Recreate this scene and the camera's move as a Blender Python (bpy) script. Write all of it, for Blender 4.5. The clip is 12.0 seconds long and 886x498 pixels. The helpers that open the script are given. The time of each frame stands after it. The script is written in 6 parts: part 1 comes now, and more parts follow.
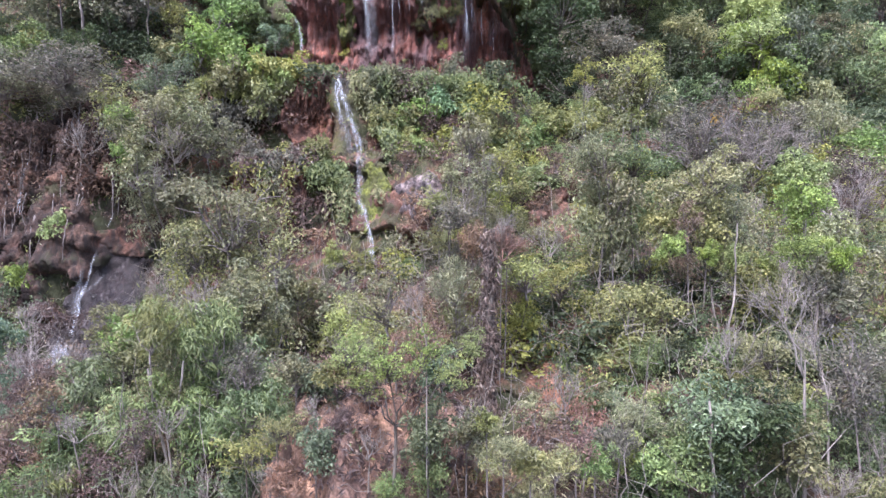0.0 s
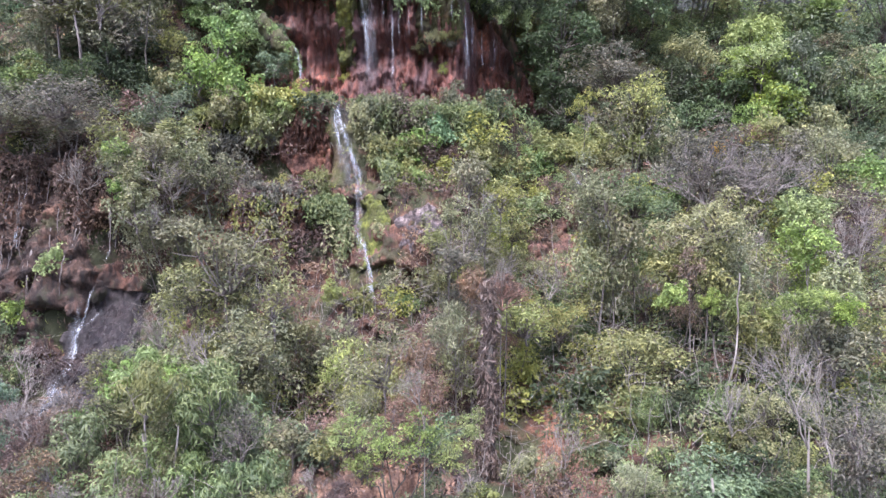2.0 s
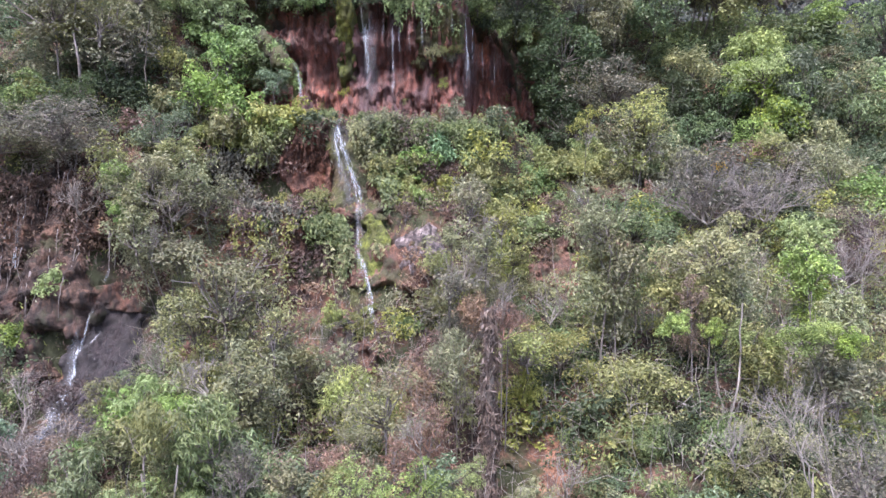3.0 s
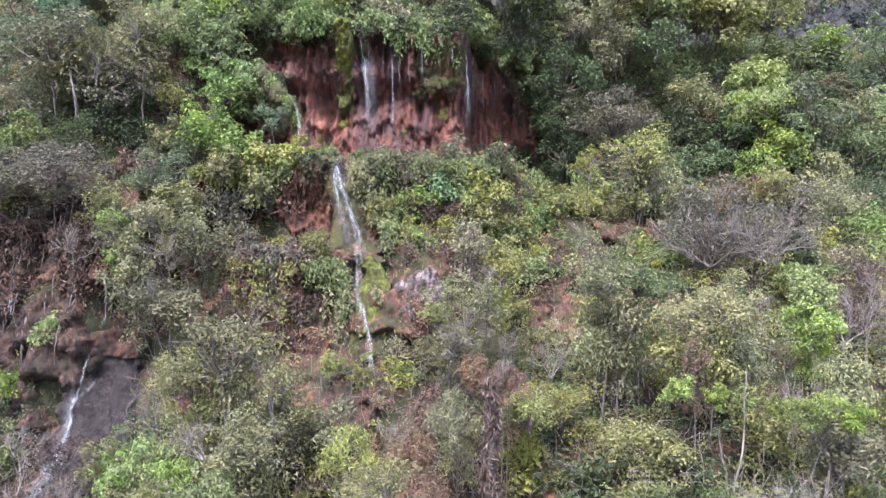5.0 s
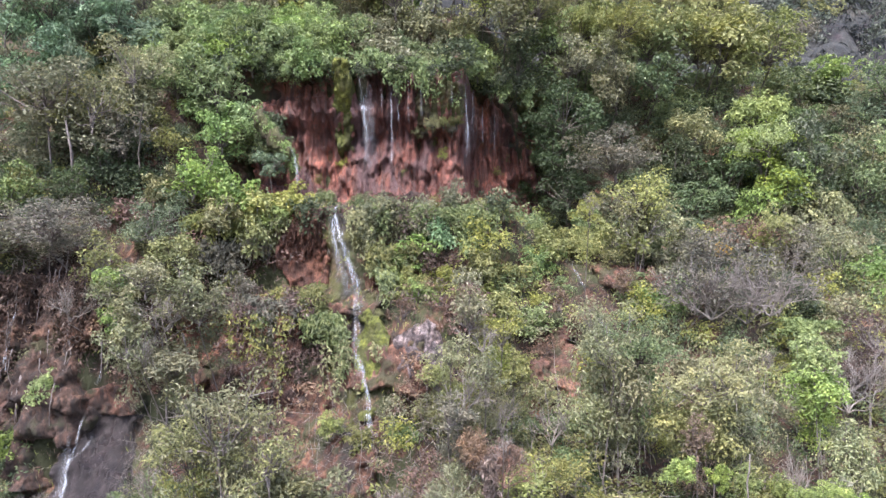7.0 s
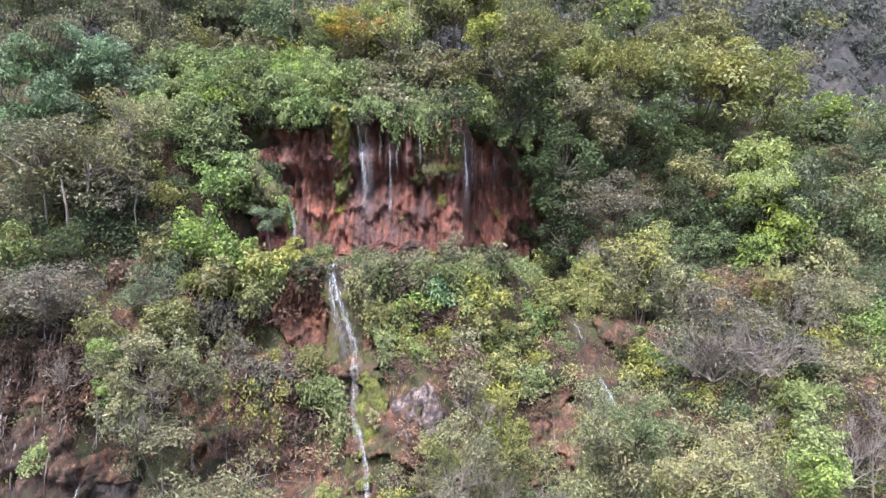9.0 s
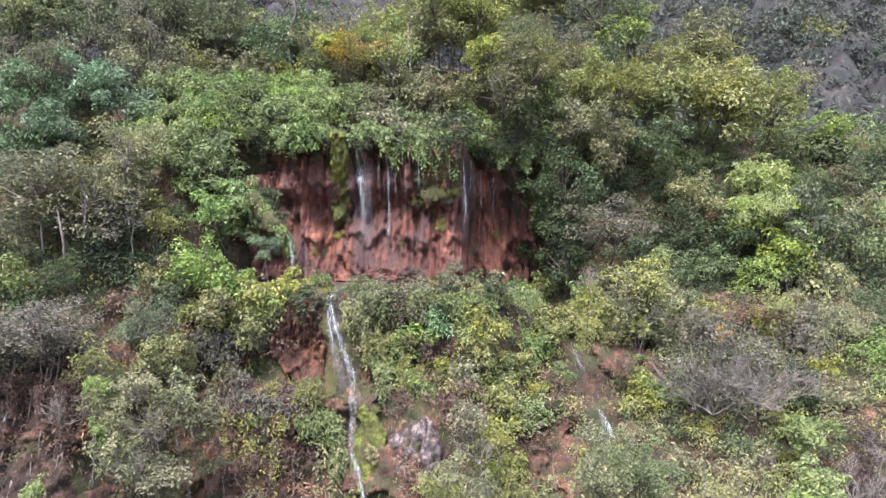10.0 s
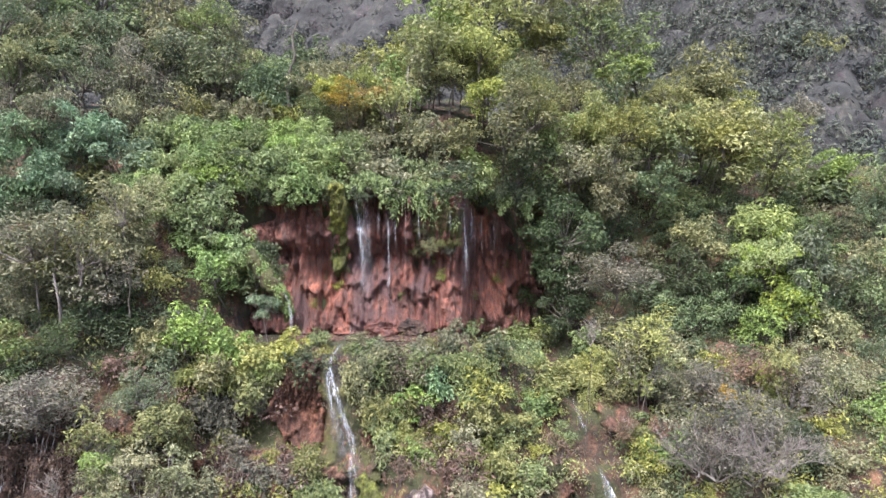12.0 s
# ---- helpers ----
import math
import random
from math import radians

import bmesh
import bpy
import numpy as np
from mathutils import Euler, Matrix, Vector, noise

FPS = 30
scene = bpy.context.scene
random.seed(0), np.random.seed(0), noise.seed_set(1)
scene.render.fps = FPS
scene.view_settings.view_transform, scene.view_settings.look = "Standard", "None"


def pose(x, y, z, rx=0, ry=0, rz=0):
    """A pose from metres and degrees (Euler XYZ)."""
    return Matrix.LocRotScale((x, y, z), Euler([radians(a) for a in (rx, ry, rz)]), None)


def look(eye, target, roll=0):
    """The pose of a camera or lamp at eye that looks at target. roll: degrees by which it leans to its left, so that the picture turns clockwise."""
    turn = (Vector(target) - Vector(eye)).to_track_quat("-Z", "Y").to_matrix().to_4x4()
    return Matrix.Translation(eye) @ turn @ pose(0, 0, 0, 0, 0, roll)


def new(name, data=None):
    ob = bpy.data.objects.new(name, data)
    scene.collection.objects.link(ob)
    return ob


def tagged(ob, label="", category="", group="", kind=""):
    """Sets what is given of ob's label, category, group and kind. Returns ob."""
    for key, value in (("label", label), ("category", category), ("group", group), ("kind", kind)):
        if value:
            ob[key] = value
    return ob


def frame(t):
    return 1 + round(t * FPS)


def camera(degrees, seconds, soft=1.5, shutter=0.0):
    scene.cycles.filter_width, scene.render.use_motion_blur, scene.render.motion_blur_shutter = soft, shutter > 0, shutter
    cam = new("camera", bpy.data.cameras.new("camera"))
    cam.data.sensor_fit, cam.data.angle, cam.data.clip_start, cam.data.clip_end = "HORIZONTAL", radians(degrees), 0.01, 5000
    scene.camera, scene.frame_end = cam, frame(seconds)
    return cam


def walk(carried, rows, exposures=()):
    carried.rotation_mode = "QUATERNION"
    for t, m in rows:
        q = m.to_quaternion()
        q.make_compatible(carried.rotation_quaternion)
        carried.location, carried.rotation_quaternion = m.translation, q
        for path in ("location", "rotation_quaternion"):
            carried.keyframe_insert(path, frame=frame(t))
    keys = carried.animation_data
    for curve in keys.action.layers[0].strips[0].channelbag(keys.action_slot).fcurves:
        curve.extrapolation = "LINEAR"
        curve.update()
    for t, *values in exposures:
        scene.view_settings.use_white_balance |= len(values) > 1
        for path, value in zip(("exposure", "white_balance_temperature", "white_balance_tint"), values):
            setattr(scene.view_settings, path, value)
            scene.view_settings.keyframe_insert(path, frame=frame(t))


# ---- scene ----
cam = camera(63.0, 12.0, 1.5)
METRES, EYE, TILT, LEAN, TURN = 18.0, 10.0, 0.0, 0.0, 0.0
ROWS = [
    (0.0, 0.0, 0.0, 0.0, 0.0, 0.0, -0.0),
    (0.5, 0.0011, 0.004, 0.0243, 0.01, 0.01, -0.03),
    (1.0, 0.0024, 0.0084, 0.0507, 0.01, -0.01, -0.05),
    (1.5, 0.003, 0.0122, 0.0778, 0.03, -0.02, -0.06),
    (2.0, 0.0026, 0.0163, 0.1073, 0.04, -0.03, -0.08),
    (2.5, 0.001, 0.0202, 0.1389, 0.03, -0.05, -0.09),
    (3.0, 0.0004, 0.0252, 0.1705, 0.03, -0.03, -0.1),
    (5.0, -0.0009, 0.0471, 0.3132, 0.01, -0.19, -0.16),
    (5.5, -0.0005, 0.0528, 0.3514, -0.0, -0.23, -0.16),
    (6.0, -0.0001, 0.0589, 0.3939, 0.0, -0.26, -0.17),
    (6.5, 0.0003, 0.065, 0.4394, 0.0, -0.29, -0.18),
    (7.0, 0.0003, 0.071, 0.4848, -0.01, -0.33, -0.18),
    (9.0, 0.0047, 0.0918, 0.6801, 0.01, -0.39, -0.19),
    (9.5, 0.0061, 0.0983, 0.7321, -0.0, -0.43, -0.18),
    (10.0, 0.0089, 0.1046, 0.7844, 0.0, -0.45, -0.16),
    (10.5, 0.0102, 0.1119, 0.8371, 0.01, -0.49, -0.14),
    (11.0, 0.01, 0.1192, 0.8875, 0.02, -0.51, -0.13),
    (11.5, 0.0091, 0.1262, 0.9395, 0.02, -0.53, -0.11),
    (12.0, 0.0079, 0.1344, 0.9904, 0.02, -0.54, -0.09),
]
walk(cam, [(t, pose(0, 0, EYE, TILT, LEAN, TURN) @ pose(METRES * x, METRES * y, METRES * z, 90 + pitch, roll, yaw)) for t, x, y, z, yaw, pitch, roll in ROWS],
     exposures=((0.0, 1.97, 5880, 23.5), (6.5, 2.0, 6250, 19), (12.0, 2.0, 6470, 16)))

# ---- light ----
SUN_UP, SUN_TURN = 58.0, 200.0
world = bpy.data.worlds.new("overcast_sky")
scene.world = world
world.use_nodes = True
sky = world.node_tree.nodes.new("ShaderNodeTexSky")
sky.sky_type, sky.sun_disc = "NISHITA", False
sky.sun_elevation, sky.sun_rotation = radians(SUN_UP), radians(SUN_TURN)
sky.air_density, sky.dust_density, sky.ozone_density = 1.0, 3.0, 1.0
backg = world.node_tree.nodes["Background"]
backg.inputs["Strength"].default_value = 0.11
world.node_tree.links.new(sky.outputs[0], backg.inputs[0])
sun = new("sun", bpy.data.lights.new("sun", "SUN"))
sun.data.energy, sun.data.angle, sun.data.color = 1.9, radians(26), (1.0, 0.98, 0.95)
away = Vector((math.sin(radians(SUN_TURN)) * math.cos(radians(SUN_UP)), math.cos(radians(SUN_TURN)) * math.cos(radians(SUN_UP)), math.sin(radians(SUN_UP))))
sun.matrix_world = look(away * 100, (0, 0, 0))


# ---- materials ----
def shader(name):
    mat = bpy.data.materials.new(name)
    mat.use_nodes = True
    return mat, mat.node_tree.nodes, mat.node_tree.links, mat.node_tree.nodes["Principled BSDF"]


def ramp(nodes, links, fac, stops):
    r = nodes.new("ShaderNodeValToRGB")
    while len(r.color_ramp.elements) < len(stops):
        r.color_ramp.elements.new(0.5)
    for e, (p, c) in zip(r.color_ramp.elements, stops):
        e.position, e.color = p, (*c, 1)
    links.new(fac, r.inputs[0])
    return r.outputs[0]


def noisy(nodes, links, scale, detail=4, stretch=(1, 1, 1), rough=0.6):
    tc = nodes.new("ShaderNodeTexCoord")
    mp = nodes.new("ShaderNodeMapping")
    mp.inputs["Scale"].default_value = stretch
    links.new(tc.outputs["Object"], mp.inputs[0])
    n = nodes.new("ShaderNodeTexNoise")
    n.inputs["Scale"].default_value, n.inputs["Detail"].default_value, n.inputs["Roughness"].default_value = scale, detail, rough
    links.new(mp.outputs[0], n.inputs["Vector"])
    return n.outputs[0]


def blend(nodes, links, fac, a, b, mode="MIX"):
    m = nodes.new("ShaderNodeMix")
    m.data_type, m.blend_type = "RGBA", mode
    for sock, v in ((m.inputs[0], fac), (m.inputs[6], a), (m.inputs[7], b)):
        if hasattr(v, "is_output"):
            links.new(v, sock)
        else:
            sock.default_value = v if isinstance(v, float) else (*v, 1)
    return m.outputs[2]


def leaf_material(name, dark, light, tip=None, gloss=0.5):
    """Leaves: every plant and every leaf takes its own tone between dark and light, and some leaves turn to the tip colour."""
    mat, nodes, links, bsdf = shader(name)
    info, geo = nodes.new("ShaderNodeObjectInfo"), nodes.new("ShaderNodeNewGeometry")
    dark, light = tuple(c * 1.25 for c in dark), tuple(c * 1.04 for c in light)
    low, high = (tuple(a + (b - a) * k for a, b in zip(dark, light)) for k in (0.16, 0.86))
    leaf = ramp(nodes, links, geo.outputs["Random Per Island"], [(0, low), (0.55, tuple((a + b) / 2 for a, b in zip(low, high))), (0.94, high), (1, tip or light)])
    hsv = nodes.new("ShaderNodeHueSaturation")
    for sock, lo, hi, mul in (("Hue", 0.485, 0.515, 1.0), ("Value", 0.8, 1.3, 7.31), ("Saturation", 0.74, 1.04, 3.77)):
        fr = nodes.new("ShaderNodeMath")
        fr.operation = "MULTIPLY"
        fr.inputs[1].default_value = mul
        links.new(info.outputs["Random"], fr.inputs[0])
        wrap = nodes.new("ShaderNodeMath")
        wrap.operation = "FRACT"
        links.new(fr.outputs[0], wrap.inputs[0])
        mr = nodes.new("ShaderNodeMapRange")
        mr.inputs["To Min"].default_value, mr.inputs["To Max"].default_value = lo, hi
        links.new(wrap.outputs[0], mr.inputs["Value"])
        links.new(mr.outputs[0], hsv.inputs[sock])
    clump = noisy(nodes, links, 2.2, 3)
    tone = ramp(nodes, links, clump, [(0.34, (0.52, 0.58, 0.55)), (0.5, (0.96, 0.96, 0.94)), (0.66, (1.36, 1.28, 1.12))])
    links.new(blend(nodes, links, 1.0, leaf, tone, "MULTIPLY"), hsv.inputs["Color"])
    links.new(hsv.outputs[0], bsdf.inputs["Base Color"])
    bsdf.inputs["Roughness"].default_value = gloss
    bsdf.inputs["Specular IOR Level"].default_value = 0.4
    thin = nodes.new("ShaderNodeBsdfTranslucent")
    links.new(hsv.outputs[0], thin.inputs[0])
    both = nodes.new("ShaderNodeMixShader")
    both.inputs[0].default_value = 0.3
    links.new(bsdf.outputs[0], both.inputs[1])
    links.new(thin.outputs[0], both.inputs[2])
    links.new(both.outputs[0], nodes["Material Output"].inputs[0])
    return mat


def rock_material(name, stops, streak, rough=0.8, moss=None, size=0.7, wet=0.0, grain=2.4, moss_at=0.5, hang=0.7, soaked_dark=None):
    """Weathered rock or soil: broad stains, fine grain, stains that run down the face, patches of moss."""
    mat, nodes, links, bsdf = shader(name)
    base = ramp(nodes, links, noisy(nodes, links, size, 8), stops)
    fine = ramp(nodes, links, noisy(nodes, links, 9.0, 6), [(0.3, (0.5, 0.47, 0.45)), (0.7, (1.4, 1.35, 1.3))])
    col = blend(nodes, links, 1.0, base, fine, "MULTIPLY")
    crust = ramp(nodes, links, noisy(nodes, links, grain, 8, (1, 1, hang), 0.62), [(0.34, (0.4, 0.37, 0.37)), (0.5, (0.95, 0.93, 0.92)), (0.68, (1.55, 1.48, 1.4))])
    col = blend(nodes, links, 1.0, col, crust, "MULTIPLY")
    run = ramp(nodes, links, noisy(nodes, links, 2.2, 4, (1, 1, 0.12)), [(0.46, (0, 0, 0)), (0.62, (1, 1, 1))])
    col = blend(nodes, links, run, col, streak)
    if moss:
        patch = ramp(nodes, links, noisy(nodes, links, 0.5, 6), [(moss_at, (0, 0, 0)), (moss_at + 0.08, (1, 1, 1))])
        col = blend(nodes, links, patch, col, moss)
    stain = ramp(nodes, links, noisy(nodes, links, 0.17, 3), [(0.36, (0.6, 0.54, 0.58)), (0.5, (1.0, 1.0, 1.0)), (0.64, (1.5, 1.4, 1.3))])
    col = blend(nodes, links, 1.0, col, stain, "MULTIPLY")
    if soaked_dark:
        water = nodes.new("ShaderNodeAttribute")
        water.attribute_name = "soaked_dark"
        col = blend(nodes, links, water.outputs["Fac"], col, soaked_dark)
    links.new(col, bsdf.inputs["Base Color"])
    bsdf.inputs["Roughness"].default_value = rough
    if wet:
        links.new(ramp(nodes, links, noisy(nodes, links, 0.9, 4, (1, 1, 0.3)), [(0.4, (wet,) * 3), (0.65, (rough,) * 3)]), bsdf.inputs["Roughness"])
    bump = nodes.new("ShaderNodeBump")
    bump.inputs["Strength"].default_value, bump.inputs["Distance"].default_value = 1.0, 0.35
    links.new(noisy(nodes, links, grain * 1.3, 8, (1, 1, 0.8), 0.7), bump.inputs["Height"])
    links.new(bump.outputs[0], bsdf.inputs["Normal"])
    return mat


def bark_material(name, dark, light):
    mat, nodes, links, bsdf = shader(name)
    links.new(ramp(nodes, links, noisy(nodes, links, 6.0, 5, (1, 1, 0.25)), [(0.35, dark), (0.65, light)]), bsdf.inputs["Base Color"])
    bsdf.inputs["Roughness"].default_value = 0.85
    return mat


def water_material(name, cover):
    """White falling water: broken threads of foam with gaps between them."""
    mat, nodes, links, bsdf = shader(name)
    bsdf.inputs["Base Color"].default_value = (0.6, 0.66, 0.74, 1)
    bsdf.inputs["Roughness"].default_value = 0.55
    gap = nodes.new("ShaderNodeBsdfTransparent")
    both = nodes.new("ShaderNodeMixShader")
    links.new(ramp(nodes, links, noisy(nodes, links, 5.0, 5, (1, 1, 0.1)), [(0.62 - cover * 0.3, (0.05,) * 3), (0.85 - cover * 0.25, (0.85,) * 3)]), both.inputs[0])
    links.new(gap.outputs[0], both.inputs[1])
    links.new(bsdf.outputs[0], both.inputs[2])
    links.new(both.outputs[0], nodes["Material Output"].inputs[0])
    return mat


LEAF = {
    "green": leaf_material("green_leaves", (0.057, 0.091, 0.034), (0.236, 0.3, 0.122)),
    "bright": leaf_material("bright_green_leaves", (0.085, 0.145, 0.036), (0.31, 0.42, 0.14)),
    "lime": leaf_material("lime_green_leaves", (0.11, 0.16, 0.033), (0.31, 0.39, 0.105)),
    "yellow": leaf_material("yellow_green_leaves", (0.125, 0.152, 0.038), (0.365, 0.385, 0.115)),
    "olive": leaf_material("olive_leaves", (0.083, 0.097, 0.032), (0.285, 0.286, 0.108)),
    # dark green foliage, its colour darkened further for deep shade between trunks
    "dark": leaf_material("shade_darkened_green_leaves", (0.02, 0.036, 0.014), (0.085, 0.12, 0.05)),
    "grey": leaf_material("grey_green_leaves", (0.09, 0.094, 0.05), (0.3, 0.308, 0.172), (0.38, 0.38, 0.27)),
    "pale": leaf_material("pale_green_leaves", (0.106, 0.112, 0.053), (0.335, 0.352, 0.178), (0.41, 0.41, 0.26)),
    "blue": leaf_material("blue_green_leaves", (0.058, 0.108, 0.058), (0.225, 0.35, 0.2), (0.32, 0.41, 0.28)),
    "brown": leaf_material("brownish_leaves", (0.0824, 0.0495, 0.0356), (0.318, 0.209, 0.143)),
    "rust": leaf_material("rusty_leaves", (0.11, 0.064, 0.05), (0.29, 0.175, 0.135)),
    "orange": leaf_material("orange_leaves", (0.2, 0.125, 0.025), (0.5, 0.35, 0.08)),
    "smoke": leaf_material("smoky_grey_leaves", (0.07, 0.068, 0.054), (0.23, 0.222, 0.172)),
    "husk": leaf_material("dry_husk_leaves", (0.045, 0.03, 0.026), (0.17, 0.115, 0.1), (0.3, 0.25, 0.22)),
    "dry": leaf_material("dry_brown_leaves", (0.082, 0.056, 0.05), (0.27, 0.19, 0.168), (0.36, 0.3, 0.27)),
    "deep": leaf_material("deep_green_leaves", (0.045, 0.07, 0.036), (0.19, 0.26, 0.135), (0.29, 0.36, 0.23), 0.42),
    # the three far tones carry distance haze in their leaf colours
    "far": leaf_material("far_hazed_green_leaves", (0.085, 0.104, 0.086), (0.14, 0.168, 0.135), (0.16, 0.18, 0.15), 0.8),
    "dusk": leaf_material("far_hazed_grey_leaves", (0.05, 0.058, 0.062), (0.085, 0.096, 0.1), (0.1, 0.1, 0.105), 0.8),
    "plum": leaf_material("far_hazed_dry_leaves", (0.05, 0.045, 0.052), (0.085, 0.076, 0.085), (0.095, 0.085, 0.092), 0.8),
}
SOIL = rock_material("hillside_soil", [(0.3, (0.04, 0.028, 0.022)), (0.5, (0.105, 0.066, 0.048)), (0.68, (0.18, 0.11, 0.08))], (0.04, 0.034, 0.028), 0.9, (0.05, 0.058, 0.026), 0.7, 0.0, 2.4, 0.46)
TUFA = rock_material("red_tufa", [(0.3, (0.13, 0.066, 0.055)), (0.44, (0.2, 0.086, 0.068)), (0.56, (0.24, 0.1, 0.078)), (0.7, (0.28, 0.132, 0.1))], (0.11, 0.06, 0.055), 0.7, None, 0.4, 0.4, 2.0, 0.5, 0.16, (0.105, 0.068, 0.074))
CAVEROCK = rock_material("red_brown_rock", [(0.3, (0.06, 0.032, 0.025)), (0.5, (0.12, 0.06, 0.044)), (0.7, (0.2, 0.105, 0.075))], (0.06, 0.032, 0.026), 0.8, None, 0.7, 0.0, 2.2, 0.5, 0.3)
REDSOIL = rock_material("red_soil", [(0.3, (0.09, 0.05, 0.038)), (0.5, (0.19, 0.105, 0.075)), (0.7, (0.31, 0.19, 0.14))], (0.1, 0.06, 0.048), 0.9, (0.07, 0.065, 0.035))
BROWNROCK = rock_material("brown_rock", [(0.3, (0.056, 0.035, 0.028)), (0.5, (0.158, 0.088, 0.064)), (0.68, (0.275, 0.155, 0.108))], (0.05, 0.035, 0.03), 0.85, (0.055, 0.06, 0.03), 0.7, 0.0, 2.4, 0.5, 0.7, (0.03, 0.026, 0.028))
WETROCK = rock_material("wet_dark_rock", [(0.3, (0.026, 0.023, 0.026)), (0.55, (0.054, 0.047, 0.052)), (0.72, (0.095, 0.072, 0.066))], (0.024, 0.021, 0.024), 0.6, None, 0.8, 0.25, 1.6, 0.5, 0.5)
PALEROCK = rock_material("pale_grey_rock", [(0.34, (0.04, 0.033, 0.035)), (0.5, (0.12, 0.1, 0.105)), (0.62, (0.36, 0.33, 0.35))], (0.035, 0.028, 0.03), 0.6, None, 1.3, 0.4)
MOSSROCK = rock_material("mossy_rock", [(0.32, (0.035, 0.03, 0.018)), (0.5, (0.075, 0.062, 0.033)), (0.66, (0.13, 0.1, 0.06))], (0.045, 0.038, 0.022), 0.8, (0.07, 0.074, 0.024), 0.7, 0.4, 2.0, 0.43, 0.4, (0.035, 0.034, 0.036))
ROOTROCK = rock_material("dark_brown_rock", [(0.3, (0.032, 0.023, 0.021)), (0.5, (0.09, 0.06, 0.05)), (0.68, (0.17, 0.108, 0.082))], (0.036, 0.028, 0.026), 0.85, (0.05, 0.05, 0.028), 0.7, 0.0, 2.4, 0.54)
BARK = bark_material("grey_bark", (0.09, 0.075, 0.07), (0.27, 0.24, 0.23))
DARKBARK = bark_material("dark_bark", (0.045, 0.038, 0.033), (0.16, 0.14, 0.12))
DEADWOOD = bark_material("bleached_dead_wood", (0.12, 0.106, 0.094), (0.36, 0.325, 0.295))
MOSS = rock_material("bright_moss", [(0.32, (0.052, 0.065, 0.018)), (0.5, (0.118, 0.148, 0.034)), (0.66, (0.205, 0.245, 0.058))], (0.075, 0.08, 0.028), 0.95, None, 1.5)


def veil_material():
    """A thin sheet of falling water, clear at its edges and streaked with foam."""
    mat, nodes, links, bsdf = shader("water_veil")
    bsdf.inputs["Base Color"].default_value = (0.62, 0.67, 0.74, 1)
    bsdf.inputs["Roughness"].default_value = 0.5
    gap = nodes.new("ShaderNodeBsdfTransparent")
    both = nodes.new("ShaderNodeMixShader")
    streaks = ramp(nodes, links, noisy(nodes, links, 9.0, 5, (1, 0.3, 0.07), 0.7), [(0.4, (0.04,) * 3), (0.7, (1.0,) * 3)])
    cover = nodes.new("ShaderNodeAttribute")
    cover.attribute_name = "cover"
    mul = nodes.new("ShaderNodeMath")
    mul.operation = "MULTIPLY"
    links.new(cover.outputs["Fac"], mul.inputs[0])
    links.new(streaks, mul.inputs[1])
    links.new(mul.outputs[0], both.inputs[0])
    links.new(gap.outputs[0], both.inputs[1])
    links.new(bsdf.outputs[0], both.inputs[2])
    links.new(both.outputs[0], nodes["Material Output"].inputs[0])
    return mat


VEIL = veil_material()
FOAM = water_material("falling_water", 0.58)
THREAD = water_material("thin_falling_water", 0.45)

# ---- terrain ----
MID = [(-900, -14), (-60, -9), (0, -6), (17, 2.0), (31, 3.0), (34.5, 4.6), (36.8, 7), (40.4, 9.5), (42.4, 13), (43.2, 15.2), (44.8, 16), (46.4, 20.8),
       (47.8, 21.2), (54, 21.4), (56.5, 26.6), (54, 31.4), (57.5, 33.5), (64, 38.5), (78, 42.5), (105, 41), (160, 48)]
LEFT = [(-900, -14), (-60, -9), (0, -6), (17, 0.5), (30, 3.2), (36.6, 4.4), (38.6, 6.4), (40.6, 9.5), (41.4, 13), (41.8, 15.2), (42.2, 17), (43.5, 20.8),
        (45.5, 22.3), (47.5, 24), (50.5, 27), (54, 31), (58, 34), (66, 39.5), (80, 42.5), (105, 41), (160, 48)]
RIGHT = [(-900, -14), (-60, -9), (0, -6), (17, 1), (25, 4.5), (29.5, 6.5), (35, 8.8), (40.2, 10.6), (43.2, 12.2), (45, 14.2), (48, 15.6), (51, 17.2),
         (54, 18.6), (58.5, 21), (61.5, 25), (64, 29), (67, 32), (71, 34), (80, 36), (105, 37), (160, 46)]
PROFILES = [np.array(p, float) for p in (LEFT, MID, RIGHT)]


def smooth(a, b, v):
    v = np.clip((np.asarray(v, float) - a) / (b - a), 0, 1)
    return v * v * (3 - 2 * v)


def fbm(x, y, z, octaves=4, seed=0.0):
    """Fractal noise about 0 for arrays of places."""
    out = np.zeros(np.shape(x))
    for i, (a, b, c) in enumerate(zip(np.ravel(x), np.ravel(y), np.ravel(z))):
        out.flat[i] = noise.fractal((a + seed, b - seed, c + 2 * seed), 1.0, 2.0, octaves)
    return out


def section(x, s):
    """The plain hillside at the place x across and s (in knots) up the profile: y, z."""
    x, s = np.broadcast_arrays(np.asarray(x, float), np.asarray(s, float))
    wl, wr = 1 - smooth(-18, -12, x), smooth(2.5, 10, x)
    k = np.arange(len(MID))
    yz = []
    for c in (0, 1):
        lo, mi, hi = (np.interp(s, k, p[:, c]) for p in PROFILES)
        yz.append(lo * wl + hi * wr + mi * (1 - wl - wr))
    side = smooth(1.0, 3.0, x) * (1 - smooth(7, 11, x))
    back = 6.0 * side * smooth(12.2, 13.0, s) * (1 - smooth(16.2, 17.6, s))
    sunk = 1.6 * side * smooth(11.4, 12.4, s) * (1 - smooth(13.0, 13.8, s))
    return yz[0] + back, yz[1] - sunk


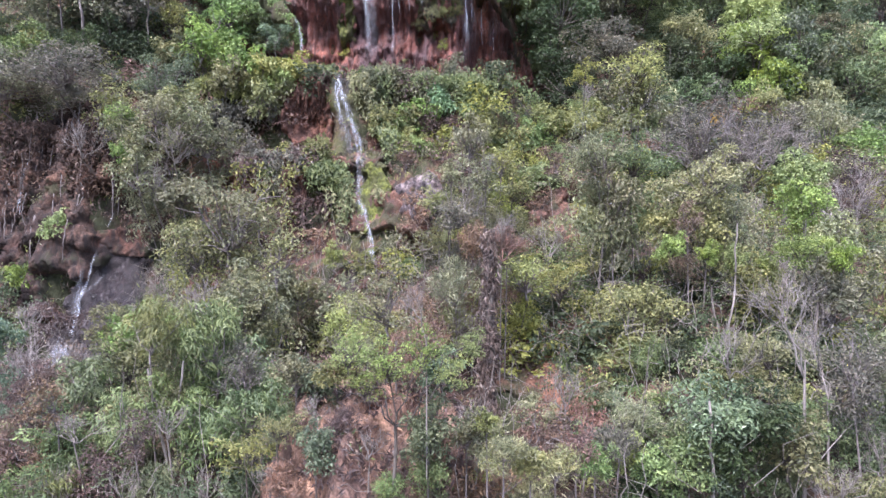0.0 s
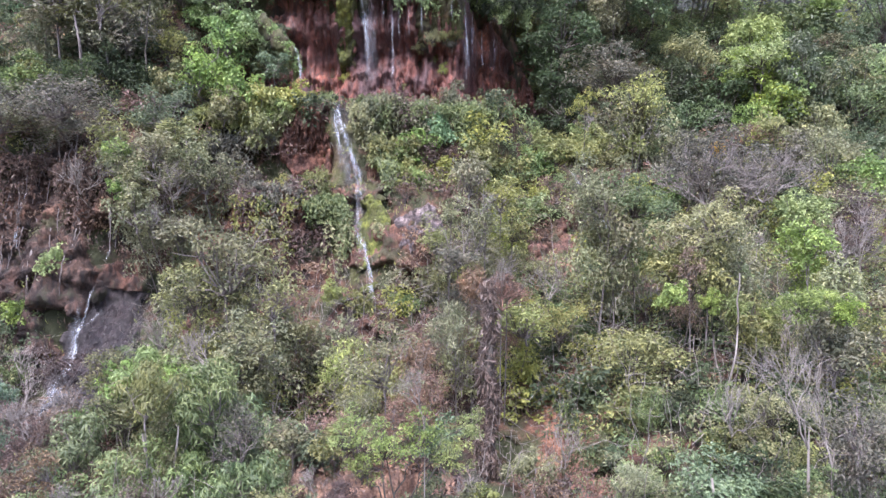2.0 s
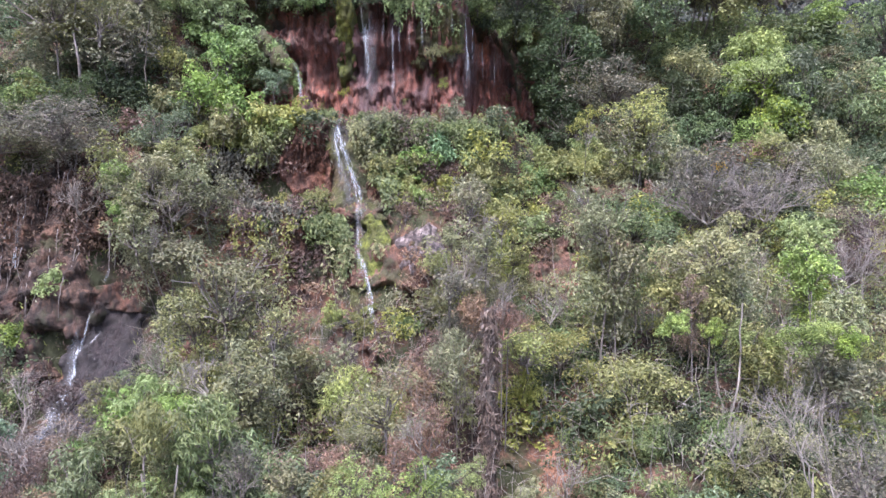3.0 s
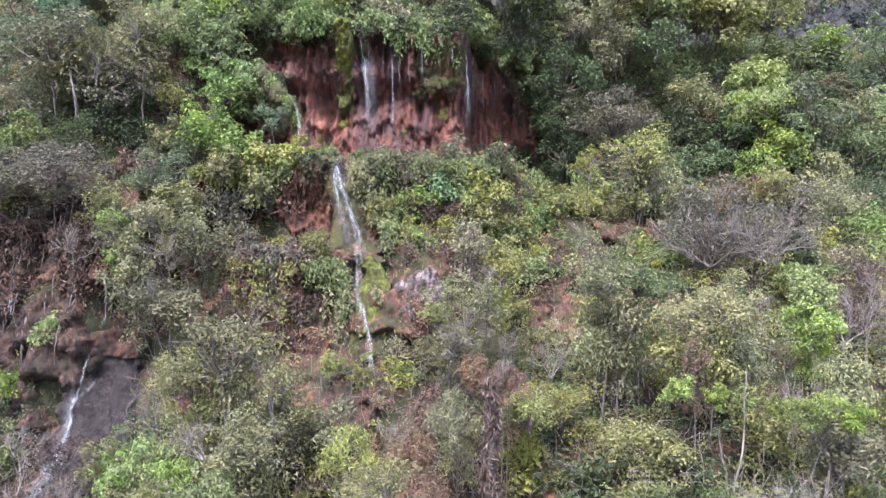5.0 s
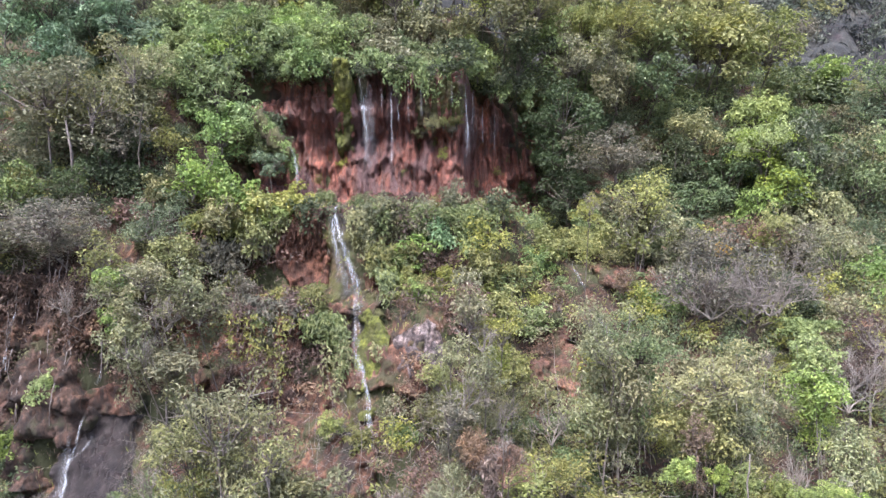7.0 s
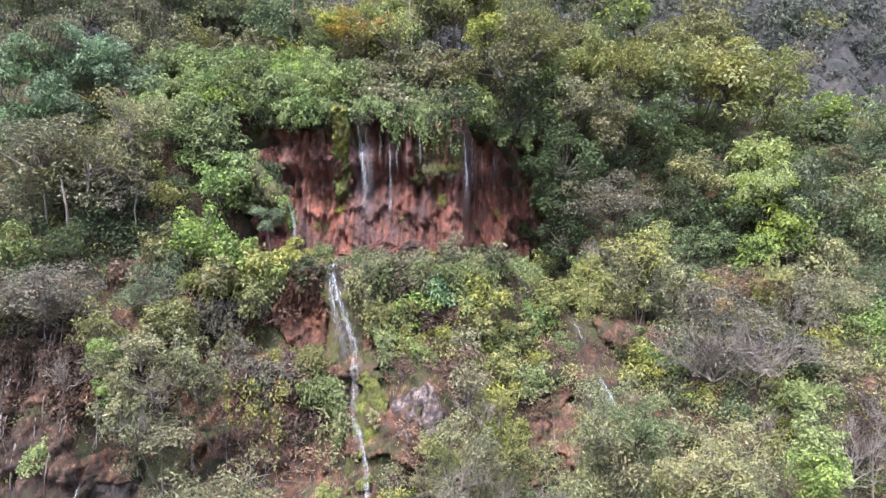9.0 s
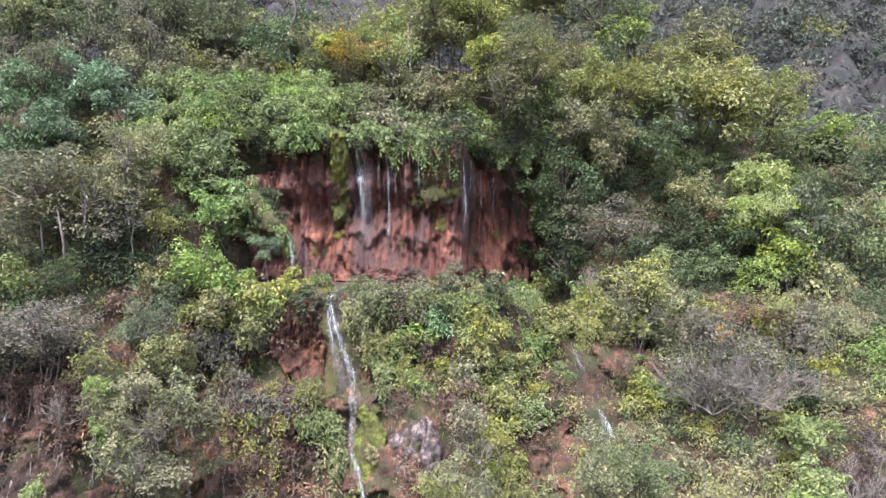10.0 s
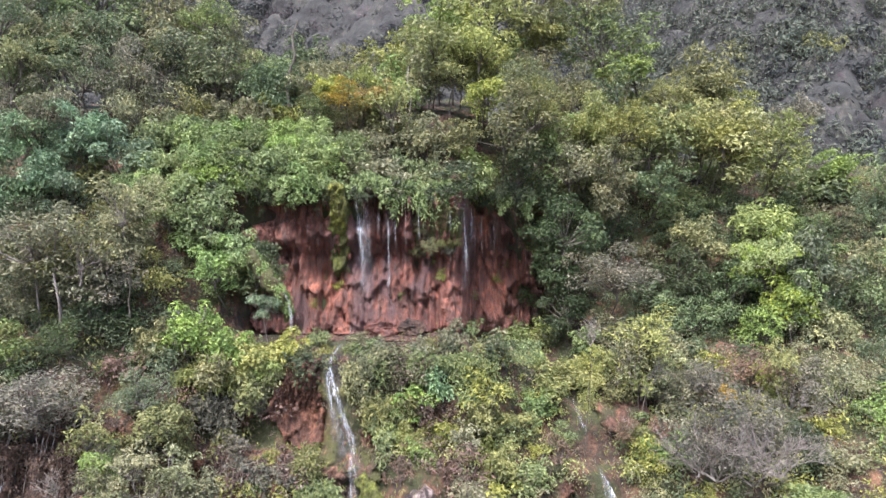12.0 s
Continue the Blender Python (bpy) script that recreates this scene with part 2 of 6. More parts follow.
def bulge(x, z):
    """Broad swellings and hollows of the hillside, towards the valley."""
    return 0.9 * np.sin(x * 0.33 + z * 0.21) + 0.6 * np.sin(x * 0.71 - z * 0.43 + 1.7)


def hollow(x, z):
    """How deep the caves and niches cut into the face."""
    d = np.zeros(np.shape(x))
    for cx, cz, rx, rz, deep in ((-8.0, 17.4, 1.5, 1.9, 2.2), (-13.4, 13.4, 1.3, 1.3, 1.4), (6.9, 12.9, 1.5, 1.0, 1.5), (-17.6, 12.5, 1.0, 0.9, 1.5), (12.6, 15.2, 1.3, 0.9, 1.4)):
        d += deep * np.exp(-(((x - cx) / rx) ** 2 + ((z - cz) / rz) ** 2) ** 1.6)
    return d


def hillside(x, s):
    """The built hillside without its fine relief: x, y, z arrays."""
    y, z = section(x, s)
    near = smooth(3, 4.5, s) * (1 - smooth(17, 19, s))
    keep = 1 - 0.75 * smooth(11, 12.5, s) * (1 - smooth(15.5, 17, s)) * smooth(-15, -11, x) * (1 - smooth(6, 9, x))
    return np.broadcast_to(x, y.shape), y - near * keep * bulge(x, z) + hollow(x, z) * near, z


STEPS = np.linspace(2, 20, 721)


def foot(x, y, z):
    """The place of the hillside at x nearest to (y, z)."""
    _, ys, zs = hillside(np.full(STEPS.shape, float(x)), STEPS)
    i = int(np.argmin((ys - y) ** 2 + (zs - z) ** 2))
    return Vector((x, ys[i], zs[i])), STEPS[i]


def mesh_from(name, verts, faces, mats, smooth_shade=True):
    """A mesh from an array of vertices and an array of faces that all have the same number of corners."""
    me = bpy.data.meshes.new(name)
    verts, faces = np.asarray(verts, np.float32), np.asarray(faces, np.int32)
    n, k = faces.shape
    me.vertices.add(len(verts))
    me.vertices.foreach_set("co", verts.ravel())
    me.loops.add(n * k)
    me.loops.foreach_set("vertex_index", faces.ravel())
    me.polygons.add(n)
    me.polygons.foreach_set("loop_start", np.arange(n, dtype=np.int32) * k)
    me.polygons.foreach_set("use_smooth", np.full(n, smooth_shade))
    me.update(calc_edges=True)
    for m in mats if isinstance(mats, (list, tuple)) else [mats]:
        me.materials.append(m)
    return me


def grid_faces(rows, cols):
    i = np.arange(rows * cols).reshape(rows, cols)
    return np.stack([i[:-1, :-1], i[:-1, 1:], i[1:, 1:], i[1:, :-1]], -1).reshape(-1, 4)


def spaced(stops, step):
    """Knot values up the profile, at most step metres apart."""
    out = []
    for i in range(len(stops) - 1):
        a, b = np.array(MID[i], float), np.array(MID[i + 1], float)
        out.extend(np.linspace(i, i + 1, max(2, int(np.linalg.norm(b - a) / step(i)) + 1))[:-1])
    return np.array(out + [len(stops) - 1])


def build_ground():
    s = spaced(MID, lambda i: 200 if i < 1 else 8 if i < 3 else 0.45 if 3 <= i < 18 else 6)
    inner = np.arange(-48, 48.1, 0.5)
    x = np.concatenate([[-900, -400, -200, -120, -80, -60], inner, [60, 80, 120, 200, 400, 900]])
    X, S = np.meshgrid(x, s)
    X, Y, Z = hillside(X, S)
    X, Y, Z = X.copy(), Y.copy(), Z.copy()
    fine = (np.abs(X) < 49) & (S > 3) & (S < 18.5)
    rel = fbm(X[fine] * 0.5, Y[fine] * 0.5, Z[fine] * 0.5, 5)
    Y[fine] -= 0.55 * rel
    Z[fine] += 0.25 * fbm(X[fine] * 0.8, Y[fine] * 0.8, Z[fine] * 0.8, 3, 7.0)
    me = mesh_from("ground", np.stack([X, Y, Z], -1).reshape(-1, 3), grid_faces(*X.shape), SOIL)
    return tagged(new("ground", me), "steep brown earth hillside under dense scrub", "hillside", kind="structure")


ground = build_ground()

from mathutils.bvhtree import BVHTree


# ---- rock faces ----
def relief(kind, X, Z, seed):
    """Relief towards the valley: hanging drapes and columns of tufa, or blocky broken rock."""
    q = np.zeros(X.shape)
    if kind == "drape":
        col = 1 - np.abs(fbm(X * 1.1, q, Z * 0.16, 3, seed)) * 1.8
        lift = fbm(X * 0.5, q, Z * 0.1, 3, seed + 3) * 1.6
        step = np.mod(Z / 3.4 + lift, 1.0)
        small = np.mod(Z / 0.85 + 1.5 * fbm(X * 1.9, q, Z * 0.25, 2, seed + 9), 1.0)
        broad = fbm(X * 0.28, q, Z * 0.3, 3, seed + 12)
        return 0.6 * col + 0.75 * (1 - step) ** 2 + 0.3 * (1 - small) ** 1.5 + 0.9 * broad + 0.22 * fbm(X * 2.6, q, Z * 1.2, 4, seed + 5) + 0.3 * (1 - 2 * np.abs(fbm(X * 1.7, q, Z * 1.9, 4, seed + 31))) + 0.1 * fbm(X * 6, q, Z * 5, 3, seed + 2)
    if kind == "curtain":
        lift = fbm(X * 0.45, q, Z * 0.08, 3, seed + 3)
        tier = np.mod((Z - 21.0) / 3.3 + 0.9 * lift, 1.0)
        ends = np.mod(Z / 1.5 + 1.6 * fbm(X * 1.1, q, Z * 0.12, 2, seed + 9), 1.0)
        flute = 1 - 2.2 * np.abs(fbm(X * 1.25, q, Z * 0.09, 3, seed))
        fold = 1 - 2.2 * np.abs(fbm(X * 3.4, q, Z * 0.22, 3, seed + 7))
        brow = 0.6 * np.exp(-((Z - 28.0 - 0.6 * lift) / 1.2) ** 2) - 0.5 * smooth(28.6, 30.4, Z)
        return 0.55 * flute + 0.34 * fold + 0.5 * (1 - tier) ** 2 + 0.22 * (1 - ends) ** 2 + brow + 0.8 * fbm(X * 0.3, q, Z * 0.35, 3, seed + 12) + 0.14 * fbm(X * 1.8, q, Z * 1.0, 4, seed + 31) + 0.06 * fbm(X * 6, q, Z * 4, 3, seed + 2)
    rough = 0.7 * fbm(X * 0.7, q, Z * 0.6, 5, seed)
    block = np.round(2.5 * fbm(X * 1.1, q, Z * 0.8, 2, seed + 4)) / 2.5
    return rough + 0.35 * block + 0.25 * (1 - np.abs(fbm(X * 2.2, q, Z * 1.0, 3, seed + 6)) * 2) + 0.14 * fbm(X * 5, q, Z * 3.5, 4, seed + 8)


FACES = []


def rock_face(name, x0, x1, s0, s1, proud, mat, label, kind="block", step=0.14, seed=1.0, deep=1.0, ragged=0.55, soaked_dark=()):
    """A face of bare rock that stands proud of the hillside and sinks into it along an uneven rim."""
    y0, z0 = section((x0 + x1) / 2, s0)
    y1, z1 = section((x0 + x1) / 2, s1)
    rows = int(math.hypot(y1 - y0, z1 - z0) / step) + 2
    cols = int((x1 - x0) / step) + 2
    X, S = np.meshgrid(np.linspace(x0, x1, cols), np.linspace(s0, s1, rows))
    _, Y, Z = hillside(X, S)
    u, v = (X - x0) / (x1 - x0), (S - s0) / (s1 - s0)
    rim = 1 - (np.abs(2 * u - 1) ** 3 + np.abs(2 * v - 1) ** 3) ** 0.33 + ragged * fbm(X * 0.45, X * 0, Z * 0.45, 5, seed + 20)
    up = smooth(0.02, 0.2, rim)
    out = up * (proud + deep * relief(kind, X, Z, seed)) - (1 - up) * 1.2
    me = mesh_from(name, np.stack([X, Y - out, Z + 0.15 * out], -1).reshape(-1, 3), grid_faces(rows, cols), mat)
    if soaked_dark:
        # dark mask: streaks of wet rock, and a top band on the cliff
        wet = np.zeros(X.shape)
        for cx0, cx1, cz0, cz1, half in soaked_dark:
            t = np.clip((Z - cz0) / (cz1 - cz0), 0, 1)
            mid = cx0 + (cx1 - cx0) * t + 0.5 * fbm(X * 0.4, X * 0, Z * 0.5, 3, seed + 50)
            edge = 0.5 * fbm(X * 2.2, X * 0, Z * 0.3, 3, seed + 52)
            wet = np.maximum(wet, (1 - smooth(0.5, 1.0, np.abs(X - mid) / half + edge)) * smooth(cz0 - 0.6, cz0 + 0.6, Z) * (1 - smooth(cz1 - 0.6, cz1 + 0.6, Z)))
        me.attributes.new("soaked_dark", "FLOAT", "POINT").data.foreach_set("value", (0.66 * wet).astype(np.float32).ravel())
    FACES.append(me)
    return tagged(new(name, me), label, "rock face", kind="structure")


def drip_mesh(k):
    """One hanging lump of tufa, thick above and pointed below."""
    rng = np.random.default_rng(900 + k)
    rows, ring = 6, 7
    verts = []
    for i in range(rows):
        t = i / (rows - 1)
        r = 0.42 * (1 - t ** 3) ** 0.5 * (0.55 + 0.45 * math.sin(min(1, t * 1.6 + 0.3) * 1.57)) + 0.02
        for j in range(ring):
            a = 2 * math.pi * j / ring
            r2 = r * rng.uniform(0.6, 1.4)
            verts.append((r2 * math.cos(a), r2 * math.sin(a), -t))
    faces = [(i * ring + j, i * ring + (j + 1) % ring, (i + 1) * ring + (j + 1) % ring, (i + 1) * ring + j) for i in range(rows - 1) for j in range(ring)]
    return mesh_from("tufa_drip", verts, faces, TUFA)


DRIPS = [drip_mesh(k) for k in range(5)]


cliff = rock_face("cliff_upper", -16.0, 9.4, 12.7, 15.1, 0.5, TUFA, "tall rusty red tufa cliff with hanging drapes, wet and streaked dark", "curtain", 0.1, 1.0, 1.0, 0.2,
                  # the last entry darkens a band along the whole top, under the lip
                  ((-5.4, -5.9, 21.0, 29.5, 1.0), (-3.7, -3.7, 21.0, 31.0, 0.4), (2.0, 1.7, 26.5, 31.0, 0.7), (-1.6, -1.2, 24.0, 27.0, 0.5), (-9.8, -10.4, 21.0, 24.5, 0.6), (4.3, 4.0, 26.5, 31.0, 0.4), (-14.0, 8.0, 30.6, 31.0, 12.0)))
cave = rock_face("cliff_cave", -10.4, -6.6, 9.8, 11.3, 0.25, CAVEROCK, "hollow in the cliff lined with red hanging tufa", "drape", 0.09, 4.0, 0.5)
rock_face("cliff_fall", -7.5, -3.3, 6.6, 12.2, 0.3, MOSSROCK, "steep mossy green rock beside the thin waterfall", "block", 0.13, 2.0, 0.6, 0.55, ((-5.2, -6.7, 15.4, 21.0, 0.75), (-4.2, -4.9, 9.0, 15.4, 0.5)))
rock_face("shelf_fall", -7.2, -3.0, 8.5, 10.2, 0.45, REDSOIL, "pinkish red rock shelf where the waterfall lands", "block", 0.08, 8.0, 0.55)
rock_face("shelf_low", -6.0, -0.6, 7.2, 8.3, 0.6, REDSOIL, "pinkish brown rock shelf under the waterfall", "block", 0.13, 11.0, 0.7)
rock_face("rock_wet", -20.1, -15.1, 4.4, 7.4, 0.7, WETROCK, "smooth dark wet rock with a thin stream on it", "block", 0.13, 3.0, 0.45)
rock_face("rock_ledge_red", -19.0, -15.9, 6.98, 7.5, 0.9, BROWNROCK, "crumbly red rock rim above the wet rock", "block", 0.1, 15.0, 0.6)
rock_face("rock_pale", -2.7, 0.2, 7.5, 8.8, 0.5, PALEROCK, "pale grey streaked rock face among shrubs", "block", 0.1, 5.0, 0.8, 0.5)
rock_face("rock_niche", -15.2, -11.8, 7.6, 9.4, 0.3, REDSOIL, "red earth niche under an overhang", "drape", 0.12, 6.0, 0.7)
rock_face("rock_brown", -14.5, -4.6, 5.6, 10.1, 0.6, BROWNROCK, "broken brown rock slope with sparse plants", "block", 0.15, 7.0, 0.95, 0.3)
rock_face("rock_steps", -7.4, -3.2, 4.5, 7.3, 0.7, BROWNROCK, "stepped pinkish brown rock below the waterfall", "block", 0.12, 19.0, 1.1, 0.4, ((-5.6, -4.2, 4.0, 9.6, 0.5),))
rock_face("rock_left", -25.5, -18.0, 6.0, 10.6, 0.3, ROOTROCK, "crumbling brown cliff with hanging roots", "drape", 0.16, 9.0, 0.8)
rock_face("rock_gap", 4.3, 8.6, 6.9, 8.8, 0.5, REDSOIL, "red rock steps between shrubs", "block", 0.11, 10.0, 1.0, 0.9)
rock_face("soil_patch", 10.0, 13.8, 10.1, 11.3, 0.6, REDSOIL, "bare pinkish red earth patch between shrubs", "block", 0.12, 20.0, 0.7, 0.5)
rock_face("soil_low", -7.5, 0.5, 3.4, 5.6, 0.2, REDSOIL, "bare orange-red soil slope with dry litter", "block", 0.15, 12.0, 0.5)
rock_face("soil_middle", 1.6, 8.5, 3.7, 5.6, 0.35, REDSOIL, "bare reddish brown soil bank between shrubs", "block", 0.15, 13.0, 0.5)
rock_face("ledge_upper", -13.5, 6.5, 12.2, 13.1, 0.35, REDSOIL, "narrow red ledge at the foot of the cliff", "block", 0.16, 14.0, 0.3)


def boulder(x, y, z, r, mat, label, seed, long=1.0, tilt=0.0):
    bm = bmesh.new()
    bmesh.ops.create_icosphere(bm, subdivisions=4, radius=1)
    for v in bm.verts:
        v.co *= 1 + 0.35 * noise.fractal(v.co * 1.6 + Vector((seed, 0, 0)), 0.8, 2.0, 6)
        v.co.z *= 0.7
    me = bpy.data.meshes.new("boulder")
    bm.to_mesh(me)
    bm.free()
    me.materials.append(mat)
    ob = tagged(new("boulder", me), label, "boulder")
    ob.matrix_basis = Matrix.LocRotScale((x, y, z), Euler((0, tilt, seed)), (r * long, r, r))
    return ob


rock_face("moss_strip", -8.0, -6.45, 13.5, 15.4, 1.6, MOSS, "bright green moss hanging on the wet cliff", "drape", 0.1, 16.0, 0.6, 0.4)
rock_face("moss_fall", -4.9, -2.9, 7.0, 9.1, 0.75, MOSS, "green moss on the wet rock beside the thin waterfall", "block", 0.1, 23.0, 0.5, 0.5)
rock_face("moss_ledge", -2.6, 2.2, 14.1, 14.75, 1.5, MOSSROCK, "mossy bulge on the wet red cliff", "drape", 0.1, 17.0, 0.5, 0.4)


boulder(-2.0, 52.6, 21.8, 0.9, ROOTROCK, "wet brown boulder on the ledge under the cliff", 1.3)
boulder(-4.2, 52.4, 21.7, 1.1, TUFA, "red boulder on the ledge under the cliff", 2.1)
boulder(-17.0, 37.2, 5.6, 1.0, WETROCK, "rounded wet brown boulder at the foot of the rock", 3.2)
boulder(-18.4, 37.0, 5.2, 0.8, WETROCK, "rounded wet brown boulder at the foot of the rock", 4.4)


# ---- water ----
def face_of(meshes):
    """What a level ray from the valley meets first."""
    trees = []
    for me in meshes:
        v = np.empty(len(me.vertices) * 3, np.float32)
        me.vertices.foreach_get("co", v)
        trees.append(BVHTree.FromPolygons([Vector(c) for c in v.reshape(-1, 3)], [tuple(p.vertices) for p in me.polygons]))

    def front(x, z):
        hits = [t.ray_cast(Vector((x, 12, z)), Vector((0, 1, 0)))[3] for t in trees]
        return 12 + min([h for h in hits if h is not None] or [99.0])

    return front


front = face_of(FACES)
surface = face_of(FACES + [ground.data])


def dress(ob, mat):
    ob.material_slots[0].link = "OBJECT"
    ob.material_slots[0].material = mat


def hang_drips(face, count, x0, x1, z0, z1, small, large, seed, mat=None):
    """Lumps of tufa that hang on a face."""
    rng = np.random.default_rng(seed)
    for _ in range(count):
        x, z = rng.uniform(x0, x1), rng.uniform(z0, z1)
        w = rng.uniform(small, large)
        d = new("tufa_drip", DRIPS[rng.integers(5)])
        d.parent = face
        if mat:
            dress(d, mat)
        d.matrix_basis = Matrix.LocRotScale((x, front(x, z) + 0.3 * w, z), Euler((rng.normal(0, 0.1), rng.normal(0, 0.1), rng.uniform(0, 6.3))), (w, w * 0.8, w * rng.uniform(1.2, 3.0)))


hang_drips(cliff, 30, -12.0, -6.6, 23.0, 28.4, 0.16, 0.4, 5)
hang_drips(cliff, 24, -4.4, 1.0, 22.6, 28.0, 0.16, 0.4, 7)
hang_drips(cliff, 50, 2.2, 7.2, 22.0, 28.4, 0.16, 0.4, 8)
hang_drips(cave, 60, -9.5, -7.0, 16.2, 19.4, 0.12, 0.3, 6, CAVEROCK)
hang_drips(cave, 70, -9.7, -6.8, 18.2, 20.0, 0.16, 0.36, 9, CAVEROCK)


def strand(name, parent, x, y, z, length, wide, mat, lean=0.0, taper=1.0, run=None, seed=0):
    """A bundle of water threads: its head at x, z; lean: its foot's shift to the right; taper: the foot's width. With no y it slides down the rock."""
    rng = np.random.default_rng(seed)
    pieces = []
    rows = max(5, int(length / 0.18))
    for k in range(max(2, int(wide / 0.085))):
        c0 = rng.uniform(-0.5, 0.5) * wide
        a, b = sorted(rng.uniform(0, 1, 2))
        a, b = (0, 1) if k < 2 else (a * 0.6, 0.35 + b * 0.65)
        w = rng.uniform(0.015, 0.045)
        wob = np.cumsum(rng.normal(0, 0.012, rows))
        verts, last = [], 99.0
        for i in range(rows):
            t = a + (b - a) * i / (rows - 1)
            px, pz = x + lean * t + wob[i] + c0 * (1 + (taper - 1) * t), z - length * t
            if y is None:
                last = min(last, surface(px, pz) - 0.07)
                py = last
            else:
                py = y - (run or 0) * t + 0.08 * rng.random()
            half = w * (0.25 + math.sin(math.pi * min(1, 0.08 + i / rows)) ** 0.5)
            verts += [(px - half, py + 0.02, pz), (px, py - 0.03, pz), (px + half, py + 0.02, pz)]
        pieces.append((np.array(verts), grid_faces(rows, 3)))
    ob = tagged(new(name, mesh_from(name, *join(pieces), mat)), kind="stuff")
    ob.parent = parent
    return ob


def join(pieces):
    verts, faces, n = [], [], 0
    for v, f in pieces:
        verts.append(v)
        faces.append(f + n)
        n += len(v)
    return np.concatenate(verts), np.concatenate(faces)


def waterfall(label, x, y, z):
    return tagged(new("waterfall", None), label, "waterfall")


def veil(parent, points, y=None, cover=0.8, out=0.08):
    """A thin sheet of water; points: x, z, width and cover of the sheet from its head to its foot. With no y it slides down the rock."""
    p = np.array(points, float)
    t = np.concatenate([[0], np.cumsum(np.hypot(np.diff(p[:, 0]), np.diff(p[:, 1])))])
    s = np.linspace(0, t[-1], max(6, int(t[-1] / 0.16)))
    x, z, w, c = (np.interp(s, t, p[:, k]) for k in range(4))
    verts, fade, last, cols = [], [], 99.0, 9
    for i in range(len(s)):
        if y is None:
            last = min(last + 0.03, surface(x[i], z[i]) - out)
        for k in range(cols):
            u = 2 * k / (cols - 1) - 1
            wob = 0.05 * noise.noise((s[i] * 1.3, u * 0.7, t[-1]))
            verts.append((x[i] + 0.42 * u * w[i] + wob, (last if y is None else y - 0.02 * s[i]) - 0.05 * (1 - u * u), z[i]))
            fade.append(0.62 * cover * c[i] * (1 - u * u) ** 0.8 * min(1, (i + 0.3) / 2.5, (len(s) - i - 0.7) / 2.5))
    me = mesh_from("veil", verts, grid_faces(len(s), cols), VEIL)
    me.attributes.new("cover", "FLOAT", "POINT").data.foreach_set("value", np.array(fade, np.float32))
    ob = tagged(new("veil", me), kind="stuff")
    ob.parent = parent
    return ob


fall = waterfall("thin white waterfall running down mossy rock", -6.4, 45, 21)
veil(fall, ((-6.3, 21.9, 0.16, 0.8), (-6.5, 20.6, 0.34, 1.2), (-6.25, 19.6, 0.4, 1.2), (-5.9, 18.7, 0.4, 1.1), (-5.5, 17.5, 0.45, 1.2), (-5.15, 16.6, 0.65, 1.2), (-5.05, 15.7, 0.55, 1.1)))
veil(fall, ((-6.6, 20.6, 0.3, 0.7), (-6.5, 19.0, 0.7, 0.7), (-6.0, 17.5, 0.9, 0.35), (-5.6, 15.8, 1.2, 0.3)), None, 0.7, 0.05)
veil(fall, ((-5.0, 15.8, 0.4, 0.8), (-4.95, 14.4, 0.3, 0.6), (-4.85, 13.0, 0.2, 0.7), (-4.4, 12.0, 0.22, 0.9)))
veil(fall, ((-4.35, 12.4, 0.26, 0.9), (-4.2, 11.4, 0.3, 0.9), (-3.95, 10.4, 0.3, 0.9), (-3.75, 9.6, 0.4, 1.0), (-3.6, 8.6, 0.7, 0.7)))
veil(fall, ((-4.8, 15.7, 0.8, 0.4), (-4.8, 13.2, 0.7, 0.4), (-4.2, 11.2, 0.9, 0.35)), None, 0.8, 0.05)
strand("strand", fall, -6.45, None, 20.6, 3.0, 0.3, FOAM, 0.95, 0.9, None, 2)
strand("strand", fall, -6.5, None, 20.4, 2.8, 0.3, THREAD, 0.4, 1.4, None, 3)
strand("strand", fall, -5.5, None, 17.6, 1.9, 0.4, FOAM, 0.45, 1.0, None, 4)
strand("strand", fall, -4.3, None, 12.2, 2.6, 0.2, THREAD, 0.65, 1.2, None, 8)

upper = waterfall("white water strands dripping over the red cliff", 0, 54, 31)
veil(upper, ((-6.2, 31.3, 0.2, 1.1), (-6.05, 29.9, 0.3, 1.2), (-5.9, 29.2, 0.75, 1.2), (-5.65, 28.2, 0.6, 1.25), (-5.55, 27.0, 0.5, 1.0), (-5.6, 25.6, 0.5, 0.5), (-5.6, 24.4, 0.45, 0.3)), None, 0.9)
veil(upper, ((-5.5, 30.8, 0.6, 0.6), (-5.4, 28.6, 1.1, 0.6), (-5.4, 26.4, 1.3, 0.4), (-5.4, 24.2, 1.4, 0.25)), None, 0.6)
veil(upper, ((-3.78, 30.3, 0.1, 1.5), (-3.75, 27.8, 0.13, 1.3), (-3.72, 24.5, 0.18, 0.6)), None, 0.9)
veil(upper, ((1.6, 30.7, 0.1, 1.3), (1.65, 28.6, 0.13, 1.3), (1.75, 27.4, 0.35, 1.2), (1.8, 26.2, 0.5, 0.4), (1.8, 24.4, 0.7, 0.12)), None, 0.9)
veil(upper, ((2.3, 30.2, 0.9, 0.3), (2.3, 27.6, 1.1, 0.15)), None, 0.9)
